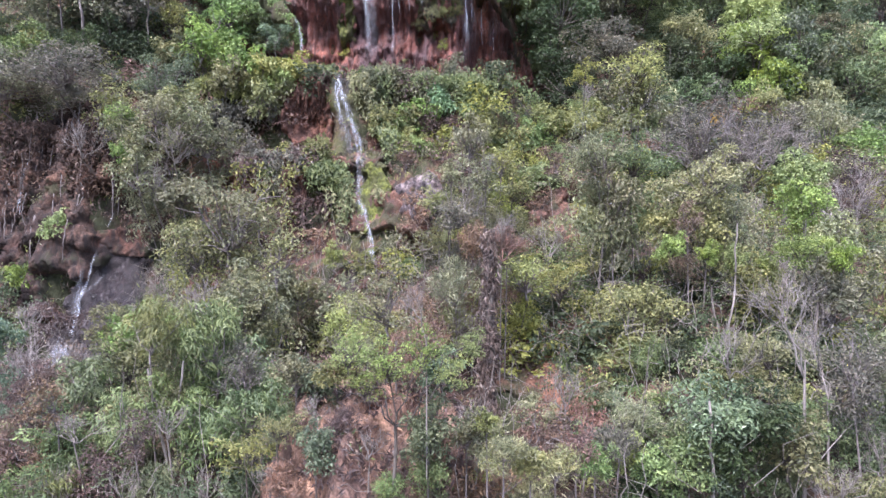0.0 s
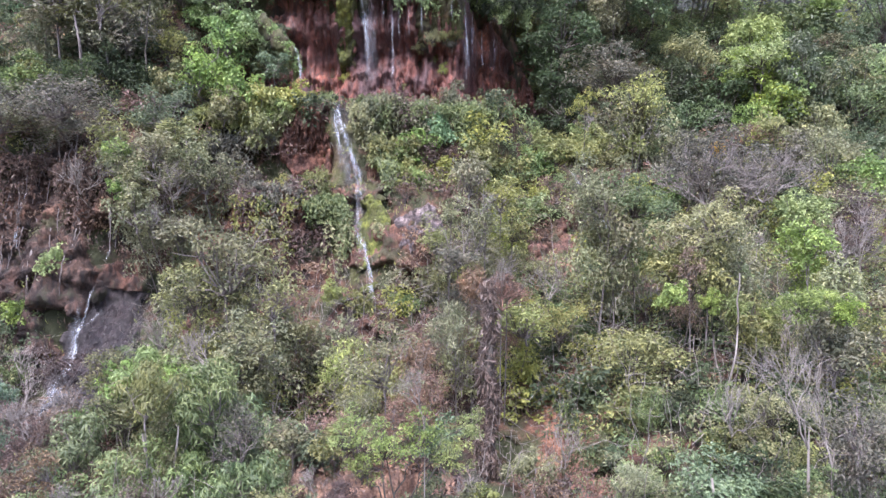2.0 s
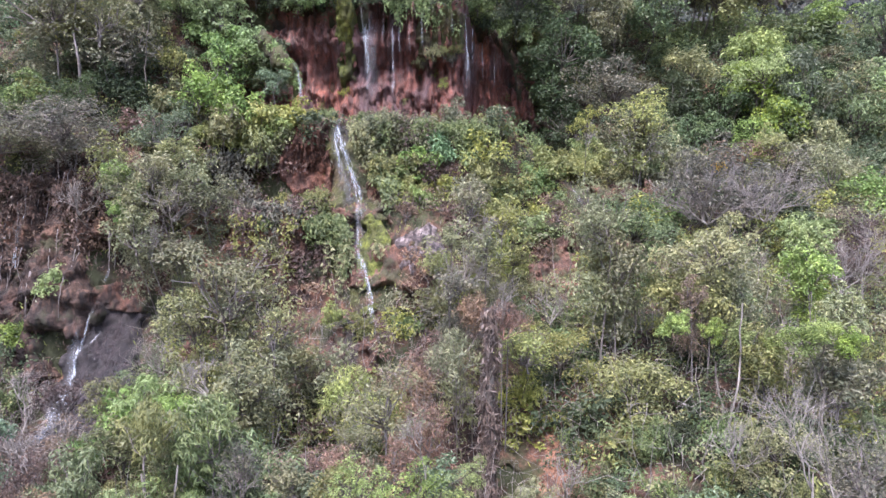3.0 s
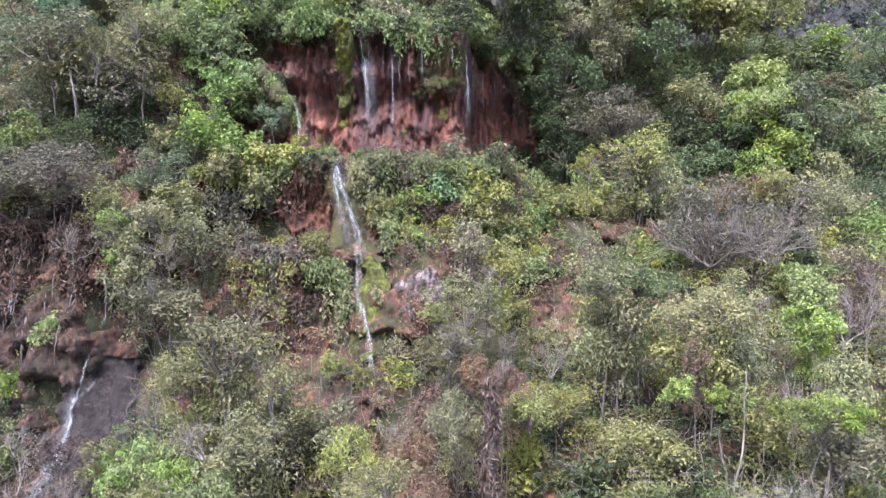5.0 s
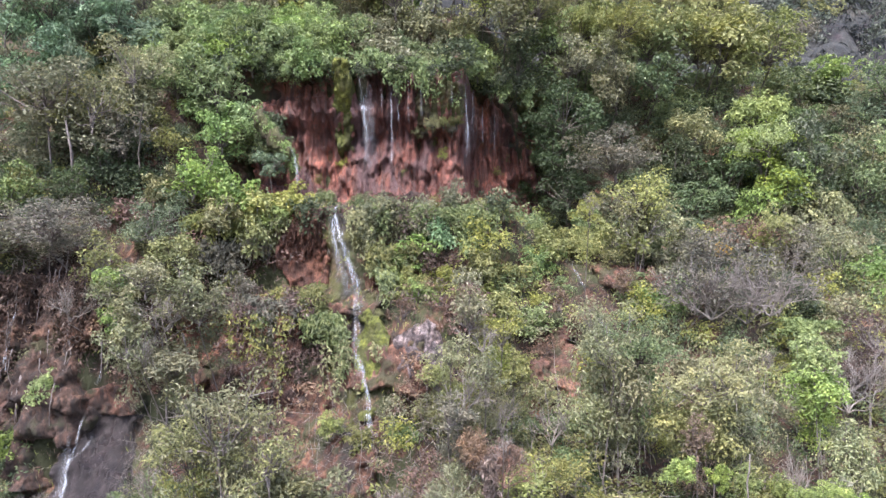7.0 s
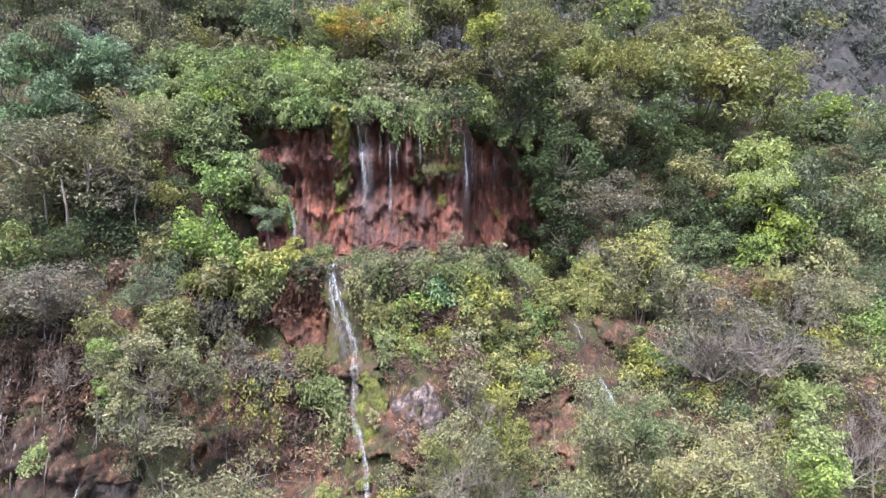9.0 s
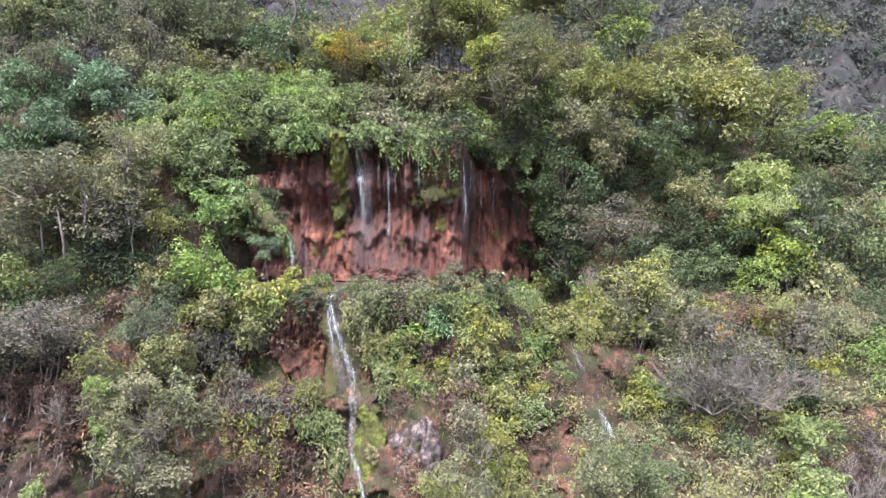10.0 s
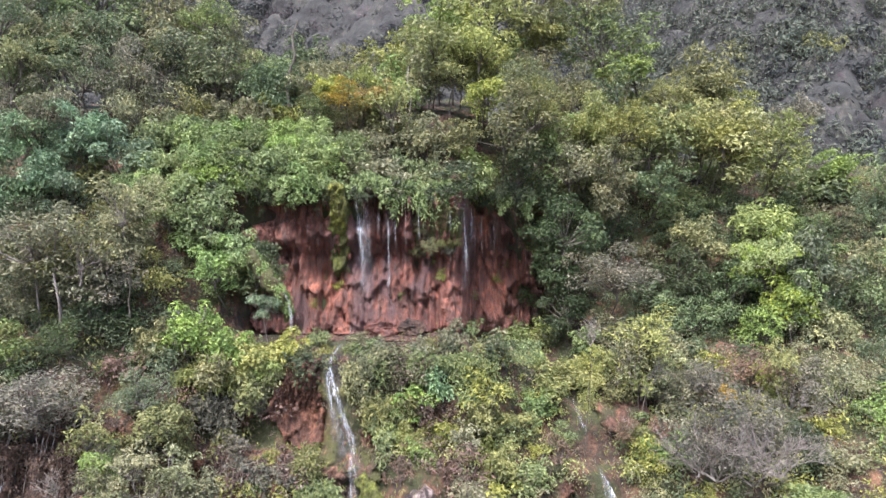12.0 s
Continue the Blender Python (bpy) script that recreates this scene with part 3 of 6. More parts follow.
for x, z, n, m in ((-3.27, 31.2, 3.6, 0.5), (-2.52, 30.8, 3.2, 0.5), (2.3, 30.6, 3.2, 0.9), (3.2, 30.2, 3.4, 1.0), (4.2, 29.6, 3.2, 1.0), (-4.5, 30.8, 2.4, 0.5), (-9.93, 31.0, 0.9, 0.8), (-10.8, 31.0, 1.0, 0.8), (-1.6, 30.6, 2.6, 0.5), (-8.6, 31.0, 1.2, 0.5), (0.6, 30.2, 1.6, 0.4)):
    veil(upper, ((x, z, 0.07, m), (x, z - 0.5 * n, 0.11, m), (x + 0.03, z - n, 0.14, 0.6 * m)), None, 1.6)
strand("strand", upper, -5.95, None, 29.4, 2.4, 0.3, FOAM, 0.35, 0.8, 0.1, 12)
strand("strand", upper, 1.75, None, 28.6, 2.0, 0.16, FOAM, 0.05, 1.2, 0.1, 16)


def moss_ridge():
    """A rounded ridge of moss that sheds a jet of water."""
    path = np.array(((-12.4, 49.0, 27.2), (-11.7, 48.0, 26.6), (-11.0, 47.4, 25.9), (-10.3, 47.0, 25.1), (-9.7, 46.8, 24.3), (-9.4, 47.2, 23.2)))
    k = np.linspace(0, 5, 40)
    path = np.stack([np.interp(k, np.arange(6), path[:, c]) for c in range(3)], -1)
    v, f = tube(path, np.interp(k, (0, 1, 3, 4, 5), (0.35, 0.45, 0.42, 0.35, 0.25)), 26)
    v = v + fbm(v[:, 0] * 1.6, v[:, 1] * 1.6, v[:, 2] * 1.6, 5, 3.3)[:, None] * (0.3, -0.4, 0.5)
    ridge = tagged(new("moss_ridge", mesh_from("moss_ridge", v, f, MOSSROCK)), "bright mossy ridge of a spout that sheds water", "mossy rock", kind="structure")
    rng = np.random.default_rng(39)
    at = rng.integers(0, 40, 1500)
    up = np.stack([rng.normal(0.25, 0.5, 1500), rng.normal(-0.5, 0.5, 1500), np.abs(rng.normal(0.6, 0.4, 1500))], -1)
    up /= np.linalg.norm(up, axis=1)[:, None]
    lv, lf = leaf_faces(rng, path[at] + up * rng.uniform(0.36, 0.54, (1500, 1)), up, 0.2, 0.09, 0.3)
    cover = tagged(new("moss_leaves", mesh_from("moss_leaves", lv, lf, LEAF["bright"], False)), kind="stuff")
    cover.parent = ridge


spout = waterfall("thin white water jet falling off a mossy spout", -10.3, 49, 25)
veil(spout, ((-9.5, 24.8, 0.14, 1.3), (-9.2, 24.3, 0.2, 1.4), (-9.05, 23.4, 0.22, 1.3), (-9.0, 22.4, 0.26, 1.0)), 46.0)

left_fall = waterfall("thin white stream sliding down dark wet rock", -19, 37, 9)
veil(left_fall, ((-18.4, 12.3, 0.14, 0.8), (-18.45, 11.2, 0.2, 0.9)))
veil(left_fall, ((-18.55, 9.9, 0.14, 1.0), (-18.65, 9.1, 0.22, 1.0), (-18.85, 8.3, 0.24, 1.1), (-18.85, 7.8, 0.18, 1.0), (-18.98, 7.2, 0.2, 1.0), (-18.95, 6.2, 0.2, 1.0), (-18.95, 5.4, 0.28, 1.0)))
veil(left_fall, ((-18.2, 8.7, 0.12, 0.7), (-18.35, 8.3, 0.2, 0.9), (-18.85, 7.7, 0.18, 0.9)))
veil(left_fall, ((-18.95, 9.3, 0.3, 0.35), (-19.1, 7.4, 0.7, 0.45), (-19.1, 5.8, 0.8, 0.6)), None, 0.7, 0.05)
veil(left_fall, ((-19.05, 6.0, 0.5, 0.8), (-19.0, 5.2, 1.2, 0.8), (-18.7, 4.2, 1.8, 0.5), (-18.3, 3.2, 1.6, 0.4)), None, 0.9, 0.12)
strand("strand", left_fall, -18.9, None, 8.0, 2.4, 0.14, THREAD, -0.15, 1.1, None, 42)
far_left = waterfall("thin white stream behind shrubs on brown rock", -23.6, 38, 15)
strand("strand", far_left, -23.2, None, 15.2, 1.8, 0.5, THREAD, -0.2, 1.0, 0.3, 45)
strand("strand", far_left, -23.4, None, 13.5, 1.6, 0.35, FOAM, -0.1, 1.0, 0.3, 46)
right_fall = waterfall("small white cascade between shrubs", 9.5, 43, 13)
veil(right_fall, ((8.7, 17.6, 0.2, 0.5), (8.8, 17.0, 0.3, 0.7), (9.05, 16.2, 0.3, 0.6), (9.1, 15.8, 0.2, 0.4)))
veil(right_fall, ((9.4, 14.5, 0.3, 0.8), (9.65, 13.8, 0.5, 1.0), (9.75, 13.2, 0.6, 1.0), (10.0, 12.5, 0.7, 0.7)))
strand("strand", right_fall, 9.6, None, 13.9, 1.2, 0.5, FOAM, 0.35, 1.2, 0.5, 47)


# ---- plants ----
def tube(path, radii, sides=5):
    """Vertices and faces of a tapered tube along a path."""
    path = np.asarray(path, float)
    verts, n = [], len(path)
    for i in range(n):
        d = path[min(i + 1, n - 1)] - path[max(i - 1, 0)]
        d /= np.linalg.norm(d) + 1e-9
        a = np.cross(d, (0.31, 0.95, 0.05))
        a /= np.linalg.norm(a) + 1e-9
        b = np.cross(d, a)
        for j in range(sides):
            t = 2 * math.pi * j / sides
            verts.append(path[i] + radii[i] * (math.cos(t) * a + math.sin(t) * b))
    faces = [(i * sides + j, i * sides + (j + 1) % sides, (i + 1) * sides + (j + 1) % sides, (i + 1) * sides + j) for i in range(n - 1) for j in range(sides)]
    return np.array(verts), np.array(faces)


def bent(rng, a, b, n=5, sway=0.12):
    """A crooked path from a to b."""
    a, b = np.asarray(a, float), np.asarray(b, float)
    t = np.linspace(0, 1, n)[:, None]
    p = a + (b - a) * t
    p[1:-1] += rng.normal(0, sway * np.linalg.norm(b - a), (n - 2, 3)) * 0.6
    return p


def leaf_faces(rng, pts, normals, long, wide, droop):
    """Folded leaves at the points: four corners each, bent along the midrib."""
    n = len(pts)
    r = rng.normal(0, 1, (n, 3))
    d = r - normals * (np.sum(r * normals, 1) * 0.75)[:, None] + normals * 0.35
    d[:, 2] -= droop
    d /= np.linalg.norm(d, axis=1)[:, None]
    side = np.cross(d, normals + rng.normal(0, 0.35, (n, 3)))
    side /= np.linalg.norm(side, axis=1)[:, None] + 1e-9
    up = np.cross(side, d)
    size = rng.uniform(0.6, 1.3, (n, 1))
    L, W = long * size, wide * size
    v = np.stack([pts, pts + d * L * 0.5 + side * W * 0.5 + up * W * 0.18, pts + d * L - up * L * 0.16, pts + d * L * 0.5 - side * W * 0.5 + up * W * 0.18], 1)
    return v.reshape(-1, 3), np.arange(4 * n).reshape(n, 4)


moss_ridge()

# kind: leaves, leaf length, leaf width, droop, lobes, lobe size, flatness of a lobe, flatness of the crown
KINDS = {
    "broad": (1350, 0.19, 0.09, 0.25, 19, 0.31, 0.8, 0.85),
    "fine": (1500, 0.155, 0.07, 0.1, 24, 0.27, 0.75, 0.85),
    "sparse": (850, 0.17, 0.07, 0.1, 22, 0.27, 0.7, 0.9),
    "big": (1500, 0.2, 0.075, 0.4, 12, 0.38, 0.8, 0.85),
    "willow": (1500, 0.3, 0.055, 0.9, 16, 0.32, 0.9, 0.9),
    "flat": (1500, 0.2, 0.09, 0.05, 15, 0.36, 0.34, 0.75),
    "tall": (1550, 0.19, 0.085, 0.2, 24, 0.27, 0.8, 1.15),
    "wisp": (1700, 0.3, 0.035, -0.3, 16, 0.34, 1.0, 1.0),
}


def crown_lobes(rng, kind):
    _, _, _, _, n, size, _, squash = KINDS[kind]
    lobes = []
    while len(lobes) < n:
        c = rng.normal(0, 1, 3)
        c *= rng.uniform(0.25, 1.08) / np.linalg.norm(c)
        c[2] = c[2] * squash + 0.08
        if c[2] > -0.78 and all(np.linalg.norm(c - o) > 0.24 for o, _ in lobes):
            lobes.append((c, size * rng.uniform(0.6, 1.35)))
        elif rng.random() < 0.02:
            lobes.append((c, size * rng.uniform(0.6, 1.0)))
    return lobes


def crown_arrays(kind, seed, level=0, twigs=1):
    rng = np.random.default_rng(seed)
    total, long, wide, droop, n, size, flat, squash = KINDS[kind]
    more, less = ((1, 1), (1.32, 0.72), (1.6, 0.64), (0.45, 1.35), (1.95, 0.56))[level]
    total, long, wide = int(total * more), long * less, wide * less
    lobes = crown_lobes(rng, kind)
    area = np.array([r * r for _, r in lobes])
    pts, nor = [], []
    for (c, r), k in zip(lobes, np.maximum(12, total * area / area.sum()).astype(int)):
        d = rng.normal(0, 1, (k, 3))
        d /= np.linalg.norm(d, axis=1)[:, None]
        d[:, 2] = np.where(d[:, 2] < -0.65, -d[:, 2], d[:, 2])
        rad = r * np.where(rng.random((k, 1)) < 0.75, rng.uniform(0.8, 1.08, (k, 1)), rng.uniform(0.3, 1.25, (k, 1)))
        rad *= 1 + 0.22 * np.sin(d[:, :1] * 7 + c[0] * 9) * np.cos(d[:, 2:] * 6)
        pts.append(c + d * rad * (1, 1, flat))
        m = d * (1, 1, 1 / max(flat, 0.5)) + (0, 0, 0.45)
        nor.append(m / np.linalg.norm(m, axis=1)[:, None])
    v, f = leaf_faces(rng, np.concatenate(pts), np.concatenate(nor), long, wide, droop)
    limbs = []
    root = np.array((0, 0, -0.85))
    fork = root + (0, 0, 0.3)
    limbs.append(tube(bent(rng, root, fork, 3, 0.05), (0.036, 0.033, 0.03)))
    for c, r in lobes:
        p = bent(rng, fork + rng.normal(0, 0.04, 3), c, 4)
        limbs.append(tube(p[:: 1 if twigs else 3], np.linspace(0.023, 0.008, 4 if twigs else 2), 3))
        for _ in range(twigs):
            e = c + rng.normal(0, 1, 3) * r * 0.7
            limbs.append(tube(bent(rng, p[2], e, 3), (0.012, 0.009, 0.005), 3))
    return (v, f), join(limbs)


def twig_arrays(seed, spread=0.85, levels=4, stems=6, lean=0.75, first=0.56, stout=0.019):
    """A leafless shrub: stems that fork again and again into fine twigs."""
    rng = np.random.default_rng(seed)
    out = []

    def grow(p, d, long, thick, level):
        e = p + d * long
        n = 4 if level > 2 else 3
        out.append(tube(bent(rng, p, e, n, 0.09), np.linspace(thick, thick * 0.6, n), 5 if level > 3 else 3))
        if level == 0:
            return
        for _ in range(3):
            nd = d + rng.normal(0, 0.48, 3) * spread + np.array((0, 0, 0.12))
            nd /= np.linalg.norm(nd)
            grow(p + (e - p) * rng.uniform(0.55, 1.0), nd, long * rng.uniform(0.55, 0.85), thick * 0.62, level - 1)

    for _ in range(stems):
        d = np.array((rng.normal(0, lean), rng.normal(0, lean), 0.95))
        grow(np.array((0, 0, -0.7)), d / np.linalg.norm(d), first, stout, levels)
    return join(out)


CROWNS, BOUGHS = {}, {}
for i, kind in enumerate(KINDS):
    for var in range(3):
        (cv, cf), (lv, lf) = crown_arrays(kind, 100 + 10 * i + var)
        CROWNS[kind, var, 0] = mesh_from("crown", cv, cf, LEAF["green"], False)
        for level in (1, 2, 4):
            (bv, bf), _ = crown_arrays(kind, 100 + 10 * i + var, level)
            CROWNS[kind, var, level] = mesh_from("crown", bv, bf, LEAF["green"], False)
        BOUGHS[kind, var] = mesh_from("woody_frame", lv, lf, BARK)
        _, (lv, lf) = crown_arrays(kind, 100 + 10 * i + var, 0, 0)
        BOUGHS[kind, var, "light"] = mesh_from("woody_frame", lv, lf, BARK)
        (cv, cf), _ = crown_arrays(kind, 100 + 10 * i + var, 3)
        CROWNS[kind, var, 3] = mesh_from("crown", cv, cf, LEAF["green"], False)
TWIGS = [mesh_from("twig_frame", *twig_arrays(70 + k, 0.85, 4 if k < 3 else 3), DEADWOOD) for k in range(6)]


TALL_TWIGS = [mesh_from("twig_frame", *twig_arrays(90 + k, 0.85, 5, 2, 0.3, 0.58, 0.011), DEADWOOD) for k in range(2)]


def trunk_mesh(k):
    rng = np.random.default_rng(300 + k)
    p = bent(rng, (0, 0, 0), (0, 0, 1), 8, 0.035)
    return mesh_from("trunk", *tube(p, np.linspace(1.25, 0.75, 8), 7), BARK)


TRUNKS = [trunk_mesh(k) for k in range(4)]
WORDS = {"green": "green", "bright": "bright green", "lime": "lime green", "yellow": "yellow-green", "olive": "olive", "dark": "shade-darkened green", "grey": "grey-green", "pale": "pale green",
         "blue": "blue-green", "brown": "brownish", "rust": "rusty red", "orange": "orange", "smoke": "smoky grey", "husk": "dry brown", "far": "haze-tinted grey-green", "dusk": "haze-tinted dark grey", "plum": "purple-grey", "deep": "deep green"}
LOOKS = {"broad": "broad glossy leaves", "fine": "dense fine leaves", "sparse": "sparse leaves and bare twigs", "big": "long drooping blades", "willow": "narrow hanging leaves",
         "flat": "flat tiered crown", "tall": "tall dense crown", "wisp": "wispy grassy leaves"}
plant_rng = np.random.default_rng(17)


def detail(r, y):
    """How finely a crown of that size is leafed: large crowns and those nearest to the valley have more and smaller leaves."""
    return int(r > 2.0) if y > 62 else 2 if y < 29 and r > 0.9 else 4 if (y > 44 and r > 2.3) or (y < 44 and r > 1.45) else 1 if r > 0.036 * min(y, 50) else 0


def plant(kind, x, y, z, r, tone, h=None, wood=None, squash=1.0, thick=None):
    """A shrub or tree with its crown's middle at x, y, z and the radius r, rooted on the hillside; h: how far below its middle it roots."""
    base, _ = foot(x, y + 0.4 * r, z - (h if h else 0.9 * r))
    mid = Vector((x, y, z))
    gap = (mid - Vector((0, 0, 0.8 * r * squash)) - base).length
    tree = gap > 1.6
    var = int(plant_rng.integers(3))
    top = new("tree" if tree else "shrub")
    top.location = base
    turn = Euler((plant_rng.normal(0, 0.14), plant_rng.normal(0, 0.14), plant_rng.uniform(0, 6.3)))
    size = (r * plant_rng.uniform(0.9, 1.25), r * plant_rng.uniform(0.85, 1.1), r * squash * plant_rng.uniform(0.85, 1.15))
    wood = wood or (DARKBARK if y > 50 or tone in ("dark", "olive", "green") else BARK)
    if kind == "dead":
        ob = new("twig_frame", TWIGS[var if r > 1.7 else var + 3])
        dress(ob, DEADWOOD)
        ob.parent, ob.matrix_basis = top, Matrix.LocRotScale(mid - base, turn, size)
        word = "leafless %s with bleached grey twigs on the slope" % top.name.split(".")[0]
    else:
        for name, me, mat in (("crown", CROWNS[kind, var, detail(r, y)], LEAF[tone]), ("woody_frame", BOUGHS[kind, var] if y < 50 else BOUGHS[kind, var, "light"], wood)):
            ob = new(name, me)
            dress(ob, mat)
            ob.parent, ob.matrix_basis = top, Matrix.LocRotScale(mid - base, turn, size)
        if gap > 2.5 and r < 4 and y < 52:
            ob = new("lower_crown", CROWNS["sparse", (var + 1) % 3, 2 if y < 40 else 0])
            dress(ob, LEAF[tone])
            ob.parent, ob.matrix_basis = top, Matrix.LocRotScale((mid - base) * 0.62 + Vector((0, 0.3, 0)), turn, (r * 0.9, r * 0.9, min(gap * 0.55, r * 1.4)))
        word = "%s %s with %s on the slope" % (WORDS[tone], top.name.split(".")[0], LOOKS[kind])
    if gap > 0.25:
        low = mid - base + turn.to_matrix() @ Vector((0, 0, -0.84 * r * squash))
        t = new("trunk", TRUNKS[int(plant_rng.integers(4))])
        dress(t, DEADWOOD if kind == "dead" else wood)
        w = thick or max(0.028, (0.022 if tree else 0.03) * r)
        t.parent = top
        t.matrix_basis = Matrix.LocRotScale(Vector((0, 0, 0)), low.to_track_quat("Z", "Y"), (w, w, low.length))
    tagged(top, word, "tree" if tree else "shrub", "hillside trees" if tree else "hillside shrubs")
    return top


def bare_tree(x, y, low, high, r, thick, k, label="tall leafless tree with bleached white twigs"):
    """An upright leafless tree from the height low to high, its twigs r metres wide."""
    top = new("tree")
    top.location = (x, y, low)
    half = 0.3 * (high - low)
    ob = new("twig_frame", TALL_TWIGS[k])
    ob.parent, ob.matrix_basis = top, Matrix.LocRotScale((0, 0, high - low - 1.05 * half), Euler((0, 0, 2.1 * k + x)), (r, r, half))
    t = new("trunk", TRUNKS[k])
    dress(t, DEADWOOD)
    t.parent, t.matrix_basis = top, Matrix.LocRotScale((0, 0, -0.2), None, (thick, thick, high - low - 1.7 * half))
    return tagged(top, label, "tree", "hillside trees")


def seat(kind, x, z, r, tone):
    """A shrub that grows on the slope at the height z."""
    _, ys, zs = hillside(np.full(STEPS.shape, float(x)), STEPS)
    i = int(np.argmin(np.abs(zs - z)))
    return plant(kind, x, float(ys[i]) - 0.4 * r, z + 0.35 * r, r, tone)


def sit(kind, x, y, r, tone):
    """A shrub that grows on the valley side of the slope, y metres out."""
    _, ys, zs = hillside(np.full(STEPS.shape, float(x)), STEPS)
    i = int(np.argmin(np.abs(ys - y)))
    return plant(kind, x, y, float(zs[i]) + 0.8 * r, r, tone)


def grove(kind, x, y, crowns, tone, wood=None):
    """One tree with several crowns on limbs that part from a single stem at x, y; crowns: places and radii."""
    zs = [c[2] for c in crowns]
    base, _ = foot(x, y, min(zs) - 6)
    top = new("tree")
    top.location = base
    fork = Vector((x, y, base.z + 0.75 * (min(zs) - base.z)))
    wood = wood or DARKBARK
    rng = np.random.default_rng(int(abs(x) * 100))
    trunk = new("trunk", mesh_from("trunk", *tube(bent(rng, (0, 0, -0.2), fork - base, 6, 0.06), np.linspace(0.06, 0.04, 6), 7), wood))
    trunk.parent = top
    for cx, cy, cz, r in crowns:
        mid = Vector((cx, cy, cz))
        limb = new("limb", mesh_from("limb", *tube(bent(rng, fork - base, mid - base, 6, 0.1), np.linspace(0.024, 0.012, 6), 5), wood))
        limb.parent = top
        var = int(rng.integers(3))
        for name, me, mat in (("crown", CROWNS[kind, var, int(y < 27)], LEAF[tone]), ("woody_frame", BOUGHS[kind, var], wood)):
            ob = new(name, me)
            dress(ob, mat)
            ob.parent = top
            ob.matrix_basis = Matrix.LocRotScale(mid - base, Euler((0, 0, rng.uniform(0, 6.3))), (r * 1.15, r, r))
    return tagged(top, "%s tree with %s on forked limbs" % (WORDS[tone], LOOKS[kind]), "tree", "hillside trees")


def pole(name, label, category, points, thick, mat, seed, part_name="trunk"):
    """A bare stem along a few places; its foot is the first one."""
    rng = np.random.default_rng(seed)
    base = Vector(points[0])
    path = np.concatenate([bent(rng, Vector(a) - base, Vector(b) - base, 6, 0.03)[:-1] for a, b in zip(points, points[1:])] + [[Vector(points[-1]) - base]])
    top = new(name)
    top.location = base
    ob = new(part_name, mesh_from(part_name, *tube(path, np.linspace(thick, thick * 0.45, len(path)), 7), mat))
    ob.parent = top
    return tagged(top, label, category)


def hanging_growth(name, label, spans, tone, seed, per=26, slide=False):
    """Curtains of leafy runners that hang over an edge; spans: x from, x to, y, z of the edge, longest drop, runners."""
    rng = np.random.default_rng(seed)
    pts = []
    for x0, x1, y, z, drop, count in spans:
        for _ in range(count):
            x = rng.uniform(x0, x1)
            wave = noise.fractal((x * 0.7, seed * 3.1, y), 1.0, 2.0, 4)
            d = drop * min(1.1, max(0.12, 0.5 + 0.9 * wave + rng.normal(0, 0.16)))
            top = z + 0.8 * noise.noise((x * 0.5, seed, 0)) + rng.normal(0, 0.2)
            t = rng.random(per) ** 1.3
            zz = top + 0.3 - d * t
            back = np.array([min(y + 1.5, front(x, float(c)) - 0.1) for c in zz[:: max(1, per // 4)]]).min() if slide else y
            pts.append(np.stack([x + rng.normal(0, 0.2, per) * (1.2 - t), back + rng.normal(0, 0.2, per) - 0.35 * rng.random(), zz], -1))
    pts = np.concatenate(pts)
    course = np.interp(pts[:, 2], (9, 11, 12.4, 15.6, 17.7, 20.5), (-3.4, -3.75, -4.2, -5.0, -5.6, -6.4))
    wide = np.where((pts[:, 2] > 15.0) & (pts[:, 2] < 17.0), 1.5, 0.6)
    pts = pts[(np.abs(pts[:, 0] - course) > wide) | (pts[:, 2] > 22)]
    nor = rng.normal(0, 0.4, pts.shape) + (0, -1, 0.4)
    nor /= np.linalg.norm(nor, axis=1)[:, None]
    v, f = leaf_faces(rng, pts, nor, 0.26, 0.11, 0.9)
    return tagged(new(name, mesh_from(name, v, f, LEAF[tone], False)), label, "vine", kind="stuff")


# ---- far mountain ----
def far_slope(x, d):
    """The far mountain: d metres up its foot line."""
    near = 150 - 22 * smooth(30, 90, x) + 8 * np.sin(x * 0.05)
    return near + d * 0.8, 30 + d * 0.75 + 6 * np.sin(x * 0.045 + d * 0.02) + 3 * np.sin(x * 0.13 - d * 0.06)


def crown_bumps(x, y, cell, seed):
    """Rounded treetops side by side, 0 to 1."""
    best = np.full(np.shape(x), 9.0)
    i, j = np.floor(x / cell), np.floor(y / cell)
    for a in (-1, 0, 1):
        for b in (-1, 0, 1):
            h = np.sin((i + a) * 127.1 + (j + b) * 311.7 + seed) * 43758.5453
            k = np.sin((i + a) * 269.5 + (j + b) * 183.3 + seed) * 24634.6345
            best = np.minimum(best, np.hypot((i + a + h - np.floor(h)) * cell - x, (j + b + k - np.floor(k)) * cell - y) / cell)
    return np.clip(1 - best * best * 1.6, 0, 1)


